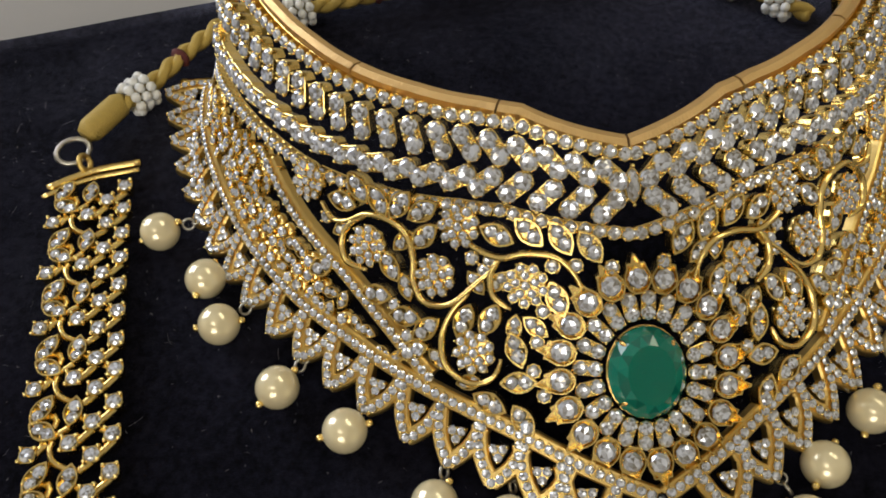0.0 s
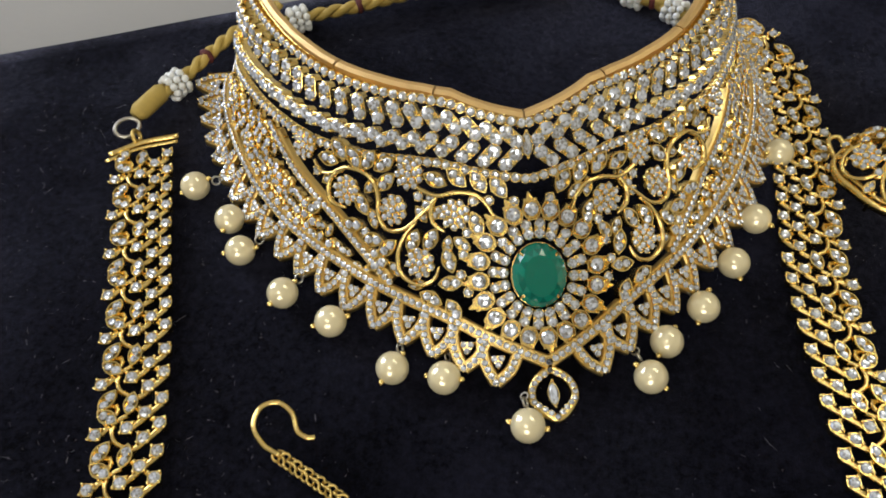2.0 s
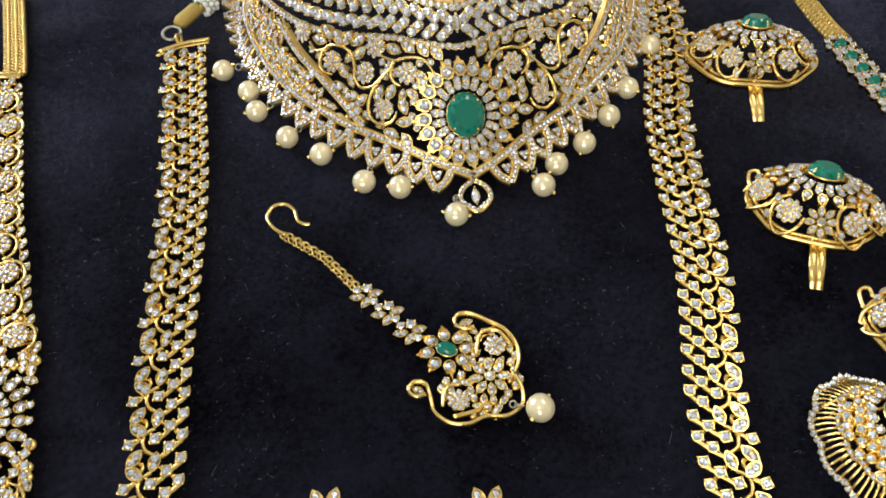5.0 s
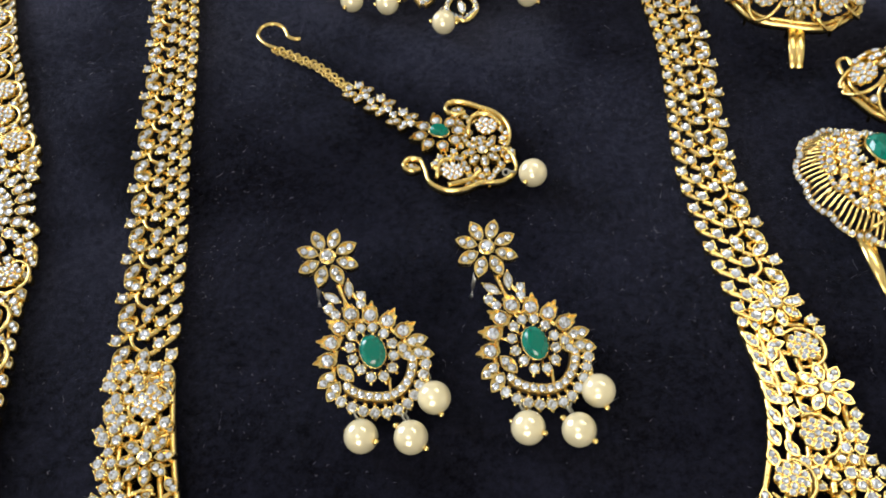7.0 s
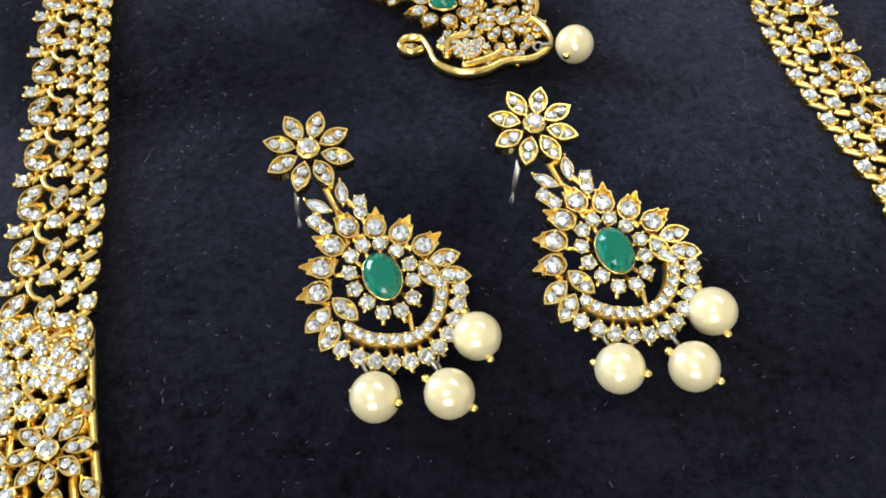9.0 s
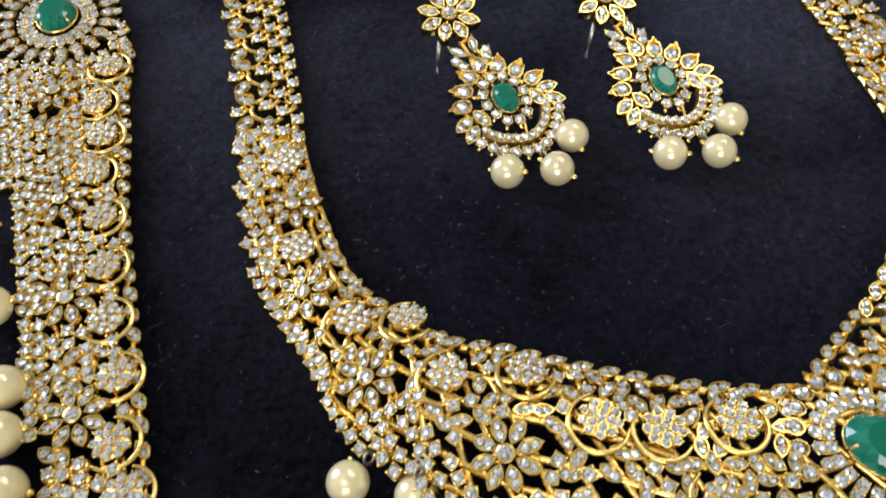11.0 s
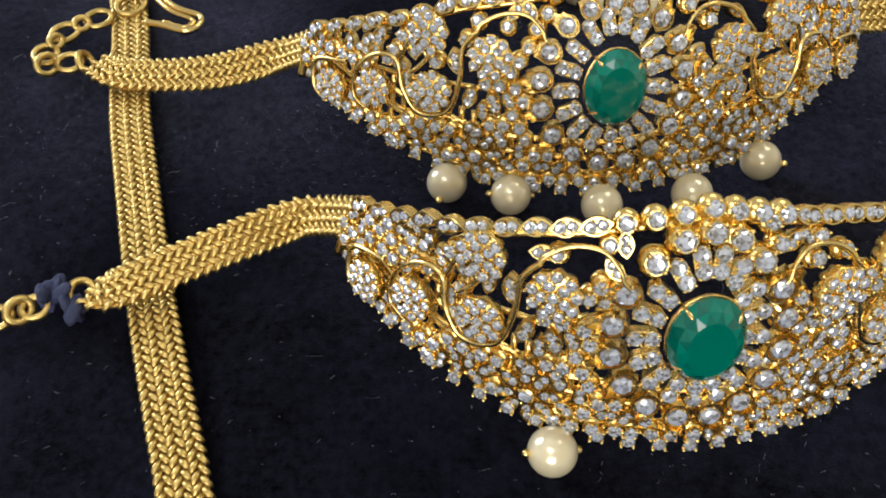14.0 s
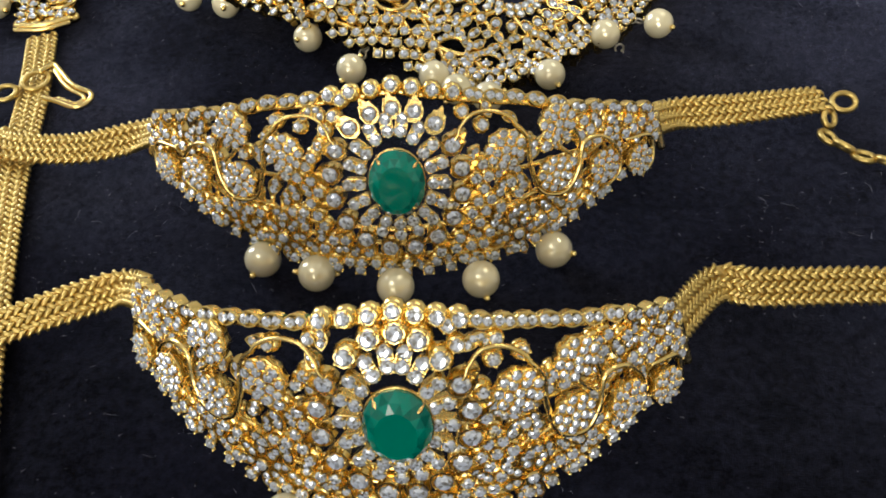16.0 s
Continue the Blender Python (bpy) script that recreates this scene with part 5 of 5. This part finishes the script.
# ---- armlets ----
def armlet(centre, radius, turn, reach, base, straps, pearls, chain, wrap, rise=(0.0, 0.0, 0.0)):
    th = thing("armlet", base, "bent gold armlet with green stone, white stones, pearls and woven straps", "armlet", "pair of armlets")
    s = Band(centre, radius, turn, reach)
    E = 0.05
    q = lambda u, v, a=0.0, k=1.0, lift=0.0: scaled(frame_at(s, u, v, a, E, E, lift), k)
    emerald(th, q(0, 21.5, 0, 1, 0.9 * MM), 5.3 * MM, 6.7 * MM, 3.4 * MM, 1.4 * MM)
    taken = [(0, 21.5, 11.6 * MM)]
    for i in range(17):
        t = 2 * math.pi * (i + 0.5) / 17 + math.pi / 2
        put(th, "twin_stone_bar", M_TWIN, q(8.3 * math.cos(t), 21.5 + 9.3 * math.sin(t), math.degrees(t), 1.0))
        t += math.pi / 17
        up = max(0.0, math.sin(t)) ** 2
        if rise[0] and up > 0.3:
            put(th, "stone_setting", M_PLATE, q(12.4 * math.cos(t), 21.5 + 12.2 * math.sin(t), 0, 1.35))
        else:
            put(th, "tulip_petal", M_PETAL, q(10.5 * math.cos(t), 21.5 + (10.9 - 1.0 * up) * math.sin(t), math.degrees(t) + 8, 1.12 - 0.16 * up))
        taken.append((13.2 * math.cos(t), 21.5 + 13.2 * math.sin(t), 2.7 * MM))
    top = lambda u: float(np.interp(abs(u), [0, 12, 28, 44, 58, 62], [37.5, 36.0, 33.2 + rise[0] * 0.1, 27.8 + rise[0] * 0.75, 21.4 + rise[0], 18.6 + rise[0]])) + rise[2] * u
    bot = lambda u: float(np.interp(u, [-62, -58, -50, -36, -20, 0, 20, 36, 50, 58, 62], [11.5, 11.0, 9.4, 6.4, 4.2, 3.2, 4.8, 8.2, 11.8, 12.6, 12.6]))
    for side in (-1, 1):
        for u, v, k in ((-33, 27.4, 1.08), (-21.5, 25.6, 1.12), (-31, 18.3, 1.05), (-42.0, 15.6, 1.0), (-51, 12.6, 0.95)):
            put(th, "flower_head", M_CLUSTER, q(-side * u, v, 12, k * 0.92, 1.2 * MM))
            taken.append((-side * u, v, 4.3 * MM))
        for pts in ([(-11.5, 28.0), (-16, 31.0), (-22, 30.4), (-26.4, 26.6), (-26.6, 21.0), (-28, 15.4), (-33, 13.8), (-36.6, 17.0), (-38.6, 21.4), (-43.0, 21.0), (-46.4, 17.0), (-46.0, 12.6), (-42.4, 11.0)],
                    [(-38.0, 21.4), (-36.4, 25.4), (-33.0, 23.4), (-35.6, 20.0)], [(-49.0, 17.6), (-55.4, 15.4), (-55.0, 10.6), (-51.6, 9.0)]):
            wire(th, "scroll", s, [(-side * a, b) for a, b in pts], 0.52 * MM, 2.4 * MM, 12, 1.4, taper=True)
        for u, v, a in ((-28.0, 23.4, 70), (-43.0, 24.0, 110), 
                        (-24.6, 18.0, 105), (-20.4, 17.6, 60), (-23.4, 12.6, 20), (-18.6, 11.8, 60), (-36.0, 24.0, 70)):
            put(th, "leaf_setting", M_LEAF, q(-side * u, v, a if side > 0 else 180 - a, 0.86))
            taken.append((-side * u, v, 2.2 * MM))
        taken += [(-side * a, c, r * MM) for a, c, r in ((-16.5, 28.4, 1.6), (-26.8, 29.0, 2.0), (-27.0, 20.5, 2.4), (-36.4, 22.0, 1.8), (-38.0, 12.6, 2.0), (-46.6, 14.0, 1.6), (-27.6, 15.0, 2.0))]
        put(th, "daisy_flower", M_DAISY, q(-side * -22.5, 8.2, 12, 0.9))
        taken.append((-side * -22.5, 8.2, 4.6 * MM))
        # edge wires and end bar
        wire(th, "edge_wire", s, [(side * u, top(side * u) - 2.2) for u in np.linspace(0, 60, 14)], 0.6 * MM, 0.2 * MM, 4)
        wire(th, "edge_wire", s, [(side * u, bot(side * u) + 0.6) for u in np.linspace(0, 60, 14)], 0.7 * MM, 0.0, 4)
        wire(th, "end_bar", s, [(side * 60.5, 9.4), (side * 60.5, 13.2), (side * 60.5, 17.4 + rise[0] * 0.6)], 0.9 * MM, 0.6 * MM, 4)
        for f in (0.25, 0.5):
            wire(th, "lattice_bar", s, [(side * u, bot(side * u) * (1 - f) + top(side * u) * f) for u in np.linspace(13, 60, 12)], 0.5 * MM, 0.0, 4)
    # closed gallery of gold ribs behind the lower stones
    for u in np.arange(-58.5, 59, 2.3):
        low, high = bot(u) + 0.4, min(top(u) - 2.5, bot(u) + (10.5 if abs(u) > 13 else 6.5))
        if high > low + 1:
            wire(th, "gallery_rib", s, [(u, low), (u + 0.5, (low + high) / 2), (u, high)], 0.62 * MM, -0.4 * MM, 3)
    for k in (2.4, 5.2, 8.0):
        wire(th, "gallery_bar", s, [(u, min(bot(u) + k, top(u) - 2.0)) for u in np.linspace(-59, 59, 26)], 0.6 * MM, -0.2 * MM, 3)
    # leaves and stones along the upper edge
    for i, u in enumerate(np.arange(-57.5, 58, 4.4)):
        slope = math.degrees(math.atan2(top(u + 1) - top(u - 1), 2.0))
        name, mesh, k = ("leaf_setting", M_LEAF, 0.86) if abs(u) > 15 else ("stone_setting", M_PLATE, 1.1)
        put(th, name, mesh, q(u, top(u) - 1.4, slope + (12 if u < 0 else -12), k, 0.3 * MM))
        taken.append((u, top(u) - 1.4, 2.3 * MM))
    fill(th, s, lambda u, v: bot(u) < v < top(u) - 1.0 and abs(u) < 60, ((-60, 60), (3, 37)), 2.7 * MM, taken, (MM, 1.06 * MM), [("stone_setting", M_PLATE, 1.0), ("stone_setting", M_PLATE, 0.95), ("leaf_setting", M_LEAF, 0.72)], 7)
    # stones along the lower edge
    for u in np.arange(-54, 55, 4.2):
        put(th, "square_stone", M_SQUARE, q(u, bot(u) + 0.2, 0, 0.9))
    for k, pts in enumerate(straps):
        start = s.point(59.5 if k else -59.5, 15.6 + rise[1]) - Vector((0, 0, 0.8 * MM))
        pts = [tuple(start)] + pts[1:]
        strap(th, "woven_strap", None, pts, 7.0 * MM, label="woven flat gold strap", tilts=(50, 6))
    for x, y, t in pearls:
        a = math.atan2(y - centre[1], x - centre[0])
        tie = Vector((x, y, 0.005)) + (Vector((*centre, 0.005)) - Vector((x, y, 0.005))).normalized() * 0.009
        pearl(th, x, y, t, tie=tie)
    for i, (x, y, r, t, tilt) in enumerate(chain):
        ring_link(th, x, y, 0.0024 if tilt < 30 else 0.0030, r, t, tilt, 0.72 * MM)
    if wrap:
        rnd = random.Random(8)
        for k in range(9):
            v, f = ball(1.0, 12, 8)
            v = [Vector(p) * (1 + 0.28 * noise.noise(Vector(p) * 2.2 + Vector((k * 3, 0, 0)))) for p in v]
            at = pose(wrap[0] + rnd.uniform(-3.0, 3.0) * MM, wrap[1] + rnd.uniform(-3.2, 3.2) * MM, rnd.uniform(2.0, 3.6) * MM, rnd.uniform(-50, 50), rnd.uniform(-50, 50), rnd.uniform(0, 180))
            put(th, "tape_fold", single("tape_fold", [(p.x * 3.0 * MM, p.y * 1.5 * MM, p.z * 0.8 * MM) for p in v], f, NAVY), at, "knotted navy fabric tape")
    return th


one = armlet((0.0985, -0.1475), 0.066, 3.7, (0.95, 0.915), (0.100, -0.205, 0.0),
             [[(0.0475, -0.1908, 0.0088), (0.0400, -0.1904, 0.0074), (0.0278, -0.1917, 0.0050), (0.0150, -0.1913, 0.0040), (0.0060, -0.1895, 0.0036), (0.0010, -0.1845, 0.0030)],
              [(0.1520, -0.1815, 0.0085), (0.1600, -0.1797, 0.0072), (0.1724, -0.1768, 0.0062), (0.1962, -0.1690, 0.0035)]],
             [(0.0745, -0.2203, 250), (0.0860, -0.2234, 190), (0.1021, -0.2260, 265), (0.1186, -0.2236, 290), (0.1328, -0.2156, 340)],
             [(-0.0012, -0.1846, 2.6 * MM, 100, 60), (-0.0050, -0.1838, 2.6 * MM, 20, 15), (-0.0092, -0.1850, 2.4 * MM, 60, 50), (-0.0108, -0.1812, 3.0 * MM, 100, 10), (-0.0095, -0.1775, 1.6 * MM, 60, 55), (-0.0088, -0.1738, 3.0 * MM, 40, 8), (-0.0055, -0.1715, 1.6 * MM, 40, 50), (-0.0026, -0.1690, 2.8 * MM, 30, 12), (0.0035, -0.1640, 3.4 * MM, 50, 12),
              (0.1996, -0.1680, 3.0 * MM, 30, 15), (0.1948, -0.1745, 2.2 * MM, 60, 40), (0.1935, -0.1800, 2.2 * MM, 110, 20), (0.1960, -0.1835, 2.2 * MM, 140, 50), (0.1998, -0.1860, 2.2 * MM, 160, 15), (0.2040, -0.1880, 2.2 * MM, 150, 50)], None)
s_hook = Flat(z=0.0008)
wire(one, "hook", s_hook, [(0.0040, -0.1620), (0.0066, -0.1590), (0.0085, -0.1605), (0.0145, -0.1667), (0.0205, -0.1700), (0.0205, -0.1735), (0.0178, -0.1750), (0.0125, -0.1728), (0.0086, -0.1717)], 0.75 * MM, 2.6 * MM, 6)
wire(one, "hook", s_hook, [(0.0072, -0.1605), (0.0130, -0.1672), (0.0188, -0.1708), (0.0188, -0.1728), (0.0170, -0.1735), (0.0125, -0.1716)], 0.6 * MM, 2.4 * MM, 6)

armlet((0.1070, -0.2095), 0.053, 1.5, (0.91, 0.80), (0.106, -0.255, 0.0),
       [[(0.0560, -0.2310, 0.0085), (0.0500, -0.2322, 0.0072), (0.0385, -0.2365, 0.0062), (0.0275, -0.2412, 0.0050), (0.0190, -0.2445, 0.0040), (0.0150, -0.2430, 0.0028)],
        [(0.1560, -0.2280, 0.0085), (0.1620, -0.2268, 0.0075), (0.1704, -0.2266, 0.0065), (0.1927, -0.2236, 0.0045), (0.2150, -0.2230, 0.002)]],
       [(0.0894, -0.2727, 190)],
       [(0.0130, -0.2430, 2.4 * MM, 90, 25), (0.0060, -0.2460, 2.2 * MM, 20, 20), (0.0040, -0.2470, 2.2 * MM, 60, 45), (0.0005, -0.2480, 2.2 * MM, 20, 15)], (0.0100, -0.2450), (2.3, 1.2, 0.022))


# ---- hair brooches ----
def brooch(at, turn, a, b, high, lean, leg):
    th = thing("hair_brooch", (*at, 0.0), "domed gold openwork hair brooch with green stone and flat prong", "brooch", "hair brooches")
    dome = lambda u, v: 0.0055 + high * max(0.0, 1 - (u / a) ** 2 - (v / b) ** 2) ** 0.7 + lean * v
    s = Flat(at, turn, dome)
    E = 1e-4
    q = lambda u, v, ang=0.0, k=1.0, lift=0.0: scaled(frame_at(s, u * MM, v * MM, ang, E, E, lift), k)
    emerald(th, q(0, 6, 0, 1, 0.6 * MM), 5.2 * MM, 4.2 * MM, 3.0 * MM, 1.4 * MM)
    for i in range(18):
        t = 2 * math.pi * i / 18
        put(th, "twin_stone_bar", M_TWIN, q(8.2 * math.cos(t), 6 + 6.4 * math.sin(t), math.degrees(t), 0.85))
        if math.sin(t) < 0.6:
            put(th, "tulip_petal", M_PETAL, q(10.4 * math.cos(t + 0.15), 6 + 8.0 * math.sin(t + 0.15), math.degrees(t + 0.15), 0.8))
    taken = [(0, 6 * MM, 12.0 * MM)]
    for u, v in ((-15.5, -1.5), (15.5, -1.5), (-8.0, -7.5), (9.0, -7.2)):
        put(th, "flower_head", M_CLUSTER, q(u, v, 10, 0.95))
        taken.append((u * MM, v * MM, 4.0 * MM))
        wire(th, "scroll", s, [((u + 4.4 * math.cos(k)) * MM, (v + 4.4 * math.sin(k)) * MM) for k in np.linspace(1.6, 6.0, 9)], 0.6 * MM, 1.2 * MM, 4)
    put(th, "daisy_flower", M_DAISY, q(0.5, -9.0, 10, 0.85))
    taken.append((0.5 * MM, -9 * MM, 5.0 * MM))
    fill(th, s, lambda u, v: (u / (a * 0.92)) ** 2 + (v / (b * 0.92)) ** 2 < 1, ((-a, a), (-b, b)), 3.4 * MM, taken, (1, 1), [("leaf_setting", M_LEAF, 0.75), ("stone_setting", M_PLATE, 0.95)], 11)
    edge = [(a * 0.98 * math.cos(k) * (1 + 0.03 * math.cos(6 * k)), b * 0.98 * math.sin(k) * (1 + 0.04 * math.cos(6 * k))) for k in np.linspace(0, 2 * math.pi, 37)[:-1]]
    hem = Flat(at, turn, lambda u, v: 0.0056 + lean * v)
    wire(th, "edge_wire", hem, edge, 0.75 * MM, 0.0, 3, 2.0, True)
    wire(th, "edge_wire", hem, [(x * 0.93, y * 0.92) for x, y in edge], 0.55 * MM, 1.5 * MM, 3, 1.0, True)
    wire(th, "scroll", s, [(-a * 0.88, 0), (-a * 0.99, b * 0.30), (-a * 1.02, b * 0.62), (-a * 0.90, b * 0.72), (-a * 0.84, b * 0.5)], 0.7 * MM, 0.2 * MM, 5)
    # flat two-pronged leg reaching forward to the board
    x, y, w = leg
    o = Vector((at[0], at[1] - b * 0.5, 0.006))
    tip = Vector((x, y, 0.0012))
    d = tip - o
    for k in (-1, 1):
        side = Vector((d.y, -d.x, 0)).normalized() * k * w * 0.28
        me = single("prong_leg", *tube([Vector((0, 0, 0)) + side, d * 0.6 + side, d + side * 0.8], [w * 0.34, w * 0.34, w * 0.28], 8, False, 0.45), GOLD)
        put(th, "prong_leg", me, Matrix.Translation(o), "flat polished gold prong")
    # ring of struts that carries the dome
    for k in np.linspace(0, 2 * math.pi, 9)[:-1]:
        p = s.point(a * 0.9 * math.cos(k), b * 0.9 * math.sin(k))
        me = single("strut", *tube([(0, 0, 0), (0, 0, 0.0006 - p.z)], 0.5 * MM, 5), GOLD)
        put(th, "strut", me, Matrix.Translation(p))
    return th


brooch((0.1785, 0.1452), -4, 0.0215, 0.0140, 0.0085, 0.05, (0.1785, 0.1190, 0.0040))
brooch((0.1875, 0.0790), -14, 0.0195, 0.0135, 0.0080, 0.05, (0.1845, 0.0530, 0.0040))
brooch((0.2130, 0.0385), -8, 0.0200, 0.0138, 0.0080, 0.05, (0.2130, 0.0130, 0.0040))


def fan_brooch():
    at = (0.1895, 0.0045)
    th = thing("hair_brooch", (*at, 0.0), "pointed gold hair brooch with fan border, green stone and prong", "brooch", "hair brooches")
    a, b = 0.0138, 0.0185
    dome = lambda u, v: 0.0050 + 0.0085 * max(0.0, 1 - (u / a) ** 2 - (v / b) ** 2) ** 0.7
    s = Flat(at, 22, dome)
    E = 1e-4
    q = lambda u, v, ang=0.0, k=1.0, lift=0.0: scaled(frame_at(s, u * MM, v * MM, ang, E, E, lift), k)
    emerald(th, q(2.6, 1.5, 0, 1, 0.6 * MM), 3.8 * MM, 5.6 * MM, 3.0 * MM, 1.4 * MM)
    taken = [(2.6 * MM, 1.5 * MM, 6.4 * MM)]
    for i in range(16):
        t = 2 * math.pi * i / 16
        put(th, "stone_setting", M_STONE, q(2.6 + 5.6 * math.cos(t), 1.5 + 7.2 * math.sin(t), 0, 0.95))
    # shell border: scallops of radiating ribs between two rows of small stones
    shell = lambda t, k: (a * k * (1 + 0.07 * abs(math.sin(5.5 * t))) * math.cos(t), b * k * (1 + 0.07 * abs(math.sin(5.5 * t))) * math.sin(t))
    for k, size in ((0.99, 1.1), (0.70, 0.95)):
        edge = [shell(t, k) for t in np.linspace(0, 2 * math.pi, 67)]
        wire(th, "edge_wire", s, edge, 0.8 * MM, -0.3 * MM, 2)
        row(th, "pave_stone", M_TINY, s, edge, 1.75 * MM, size, 0.3 * MM, 2)
    for t in np.linspace(0, 2 * math.pi, 67)[:-1]:
        wire(th, "fan_rib", s, [shell(t, 0.70), shell(t, 0.85), shell(t, 0.98)], 0.36 * MM, 0.1 * MM, 2)
    fill(th, s, lambda u, v: (u / (a * 0.70)) ** 2 + (v / (b * 0.70)) ** 2 < 1, ((-a, a), (-b, b)), 2.5 * MM, taken, (1, 1), [("stone_setting", M_PLATE, 0.85)], 12)
    for k in range(5):
        wire(th, "lattice_bar", s, [(a * 0.8 * x, b * (-0.7 + 0.35 * k)) for x in (-0.8, 0, 0.8)], 0.5 * MM, 0.3 * MM, 4)
    o, tip = Vector((0.1850, -0.0100, 0.0055)), Vector((0.1886, -0.0270, 0.0012))
    put(th, "prong_leg", single("prong_leg", *tube([(0, 0, 0), (tip - o) * 0.6, tip - o], [2.2 * MM, 1.6 * MM, 0.5 * MM], 8, False, 0.5), GOLD), Matrix.Translation(o), "tapering gold prong")
    for k in np.linspace(0, 2 * math.pi, 9)[:-1]:
        p = s.point(a * 0.8 * math.cos(k), b * 0.8 * math.sin(k))
        put(th, "strut", single("strut", *tube([(0, 0, 0), (0, 0, 0.0006 - p.z)], 0.5 * MM, 5), GOLD), Matrix.Translation(p))


fan_brooch()


# ---- white stone strand and a woven chain at the edge of the board ----
def stone_strand():
    th = thing("stone_bracelet", (0.2240, 0.1250, 0.0), "bracelet of white stone clusters with small green stones", "bracelet")
    s = Flat(z=0.0006)
    line = resample(spline([(0.2120, 0.1570, 0), (0.2180, 0.1420, 0), (0.2215, 0.1330, 0), (0.2255, 0.1220, 0), (0.2290, 0.1120, 0), (0.2320, 0.0990, 0), (0.2350, 0.0850, 0)], 8), 6.6 * MM)
    for p in line:
        emerald(th, frame_at(s, p.x, p.y, 30, 1e-4, 1e-4, 0.8 * MM), 2.4 * MM, 1.9 * MM, 1.8 * MM, 1.0 * MM, 2)
        for i in range(9):
            t = 2 * math.pi * i / 9
            put(th, "stone_setting", M_STONE, scaled(frame_at(s, p.x + 4.4 * MM * math.cos(t), p.y + 4.0 * MM * math.sin(t), 0, 1e-4, 1e-4), 1.05))


stone_strand()
ch = thing("flat_chain", (0.2050, 0.1850, 0.0), "flat woven gold chain lying on black velvet", "chain")
strap(ch, "woven_strap", None, [(0.1960, 0.2060), (0.2010, 0.1960), (0.2050, 0.1840), (0.2095, 0.1700), (0.2140, 0.1600)], 8.0 * MM)


# ---- silk drawstrings with bead collars ----
def drawstring(name, pts, wraps, beads, knots):
    th = thing(name, pts[0], "twisted gold silk drawstring with white bead collars", "cord", "necklace drawstrings")
    q = resample(spline(pts, 10), 0.9 * MM)
    for k in (0, 1):
        o = q[0].copy()
        w = []
        for i, p in enumerate(q):
            d = (q[min(i + 1, len(q) - 1)] - q[max(i - 1, 0)]).normalized()
            side = Vector((d.y, -d.x, 0)).normalized()
            t = i * 0.55 + k * math.pi
            w.append(p - o + (side * math.cos(t) + Vector((0, 0, 1)) * math.sin(t)) * 0.8 * MM)
        put(th, "cord_strand", single("cord_strand", *tube(w, 1.25 * MM, 6), THREAD), Matrix.Translation(o))
    for i in wraps:
        j = int(i * (len(q) - 2))
        m = Matrix.Translation(q[j]) @ (q[j + 1] - q[j]).to_track_quat("X", "Z").to_matrix().to_4x4()
        put(th, "thread_wrap", single("thread_wrap", *tube([(-6 * MM, 0, 0), (-4 * MM, 0, 0), (4 * MM, 0, 0), (6 * MM, 0, 0)], [1.8 * MM, 2.8 * MM, 2.8 * MM, 1.8 * MM], 12), THREAD), m, "tight gold thread wrapping")
    for i in beads:
        j = int(i * (len(q) - 2))
        m = Matrix.Translation(q[j]) @ (q[j + 1] - q[j]).to_track_quat("X", "Z").to_matrix().to_4x4()
        for c in (-1, 0, 1):
            for k in range(9):
                t = 2 * math.pi * (k + 0.5 * (c % 2)) / 9
                put(th, "white_bead", M_BEAD, m @ Matrix.Translation((c * 2.1 * MM, 3.1 * MM * math.cos(t), 3.1 * MM * math.sin(t))))
    for i in knots:
        j = int(i * (len(q) - 2))
        m = Matrix.Translation(q[j]) @ (q[j + 1] - q[j]).to_track_quat("X", "Z").to_matrix().to_4x4()
        put(th, "red_knot", single("red_knot", *tube([(-0.9 * MM, 0, 0), (0, 0, 0), (0.9 * MM, 0, 0)], [1.9 * MM, 2.5 * MM, 1.9 * MM], 10), RED), m, "maroon thread knot")
    return th


M_BEAD = single("white_bead", *ball(1.15 * MM, 8, 6), BEAD)
drawstring("drawstring", [(-0.0270, 0.1590, 0.0032), (-0.0245, 0.1650, 0.0035), (-0.0190, 0.1720, 0.0036), (-0.0125, 0.1850, 0.0036), (-0.0050, 0.1975, 0.0036), (0.0040, 0.2080, 0.0036)], (0.10,), (0.26,), (0.5,))
drawstring("drawstring", [(0.0000, 0.1940, 0.0034), (0.0116, 0.2010, 0.0036), (0.0285, 0.2075, 0.0036), (0.0440, 0.2140, 0.0036), (0.0601, 0.2175, 0.0036), (0.0850, 0.2200, 0.0036)], (0.05, 0.75), (0.15,), (0.36,))
drawstring("drawstring", [(0.1290, 0.2040, 0.0034), (0.1200, 0.2110, 0.0036), (0.1072, 0.2180, 0.0036), (0.0950, 0.2230, 0.0036)], (0.75,), (0.2, 0.55), (0.4,))
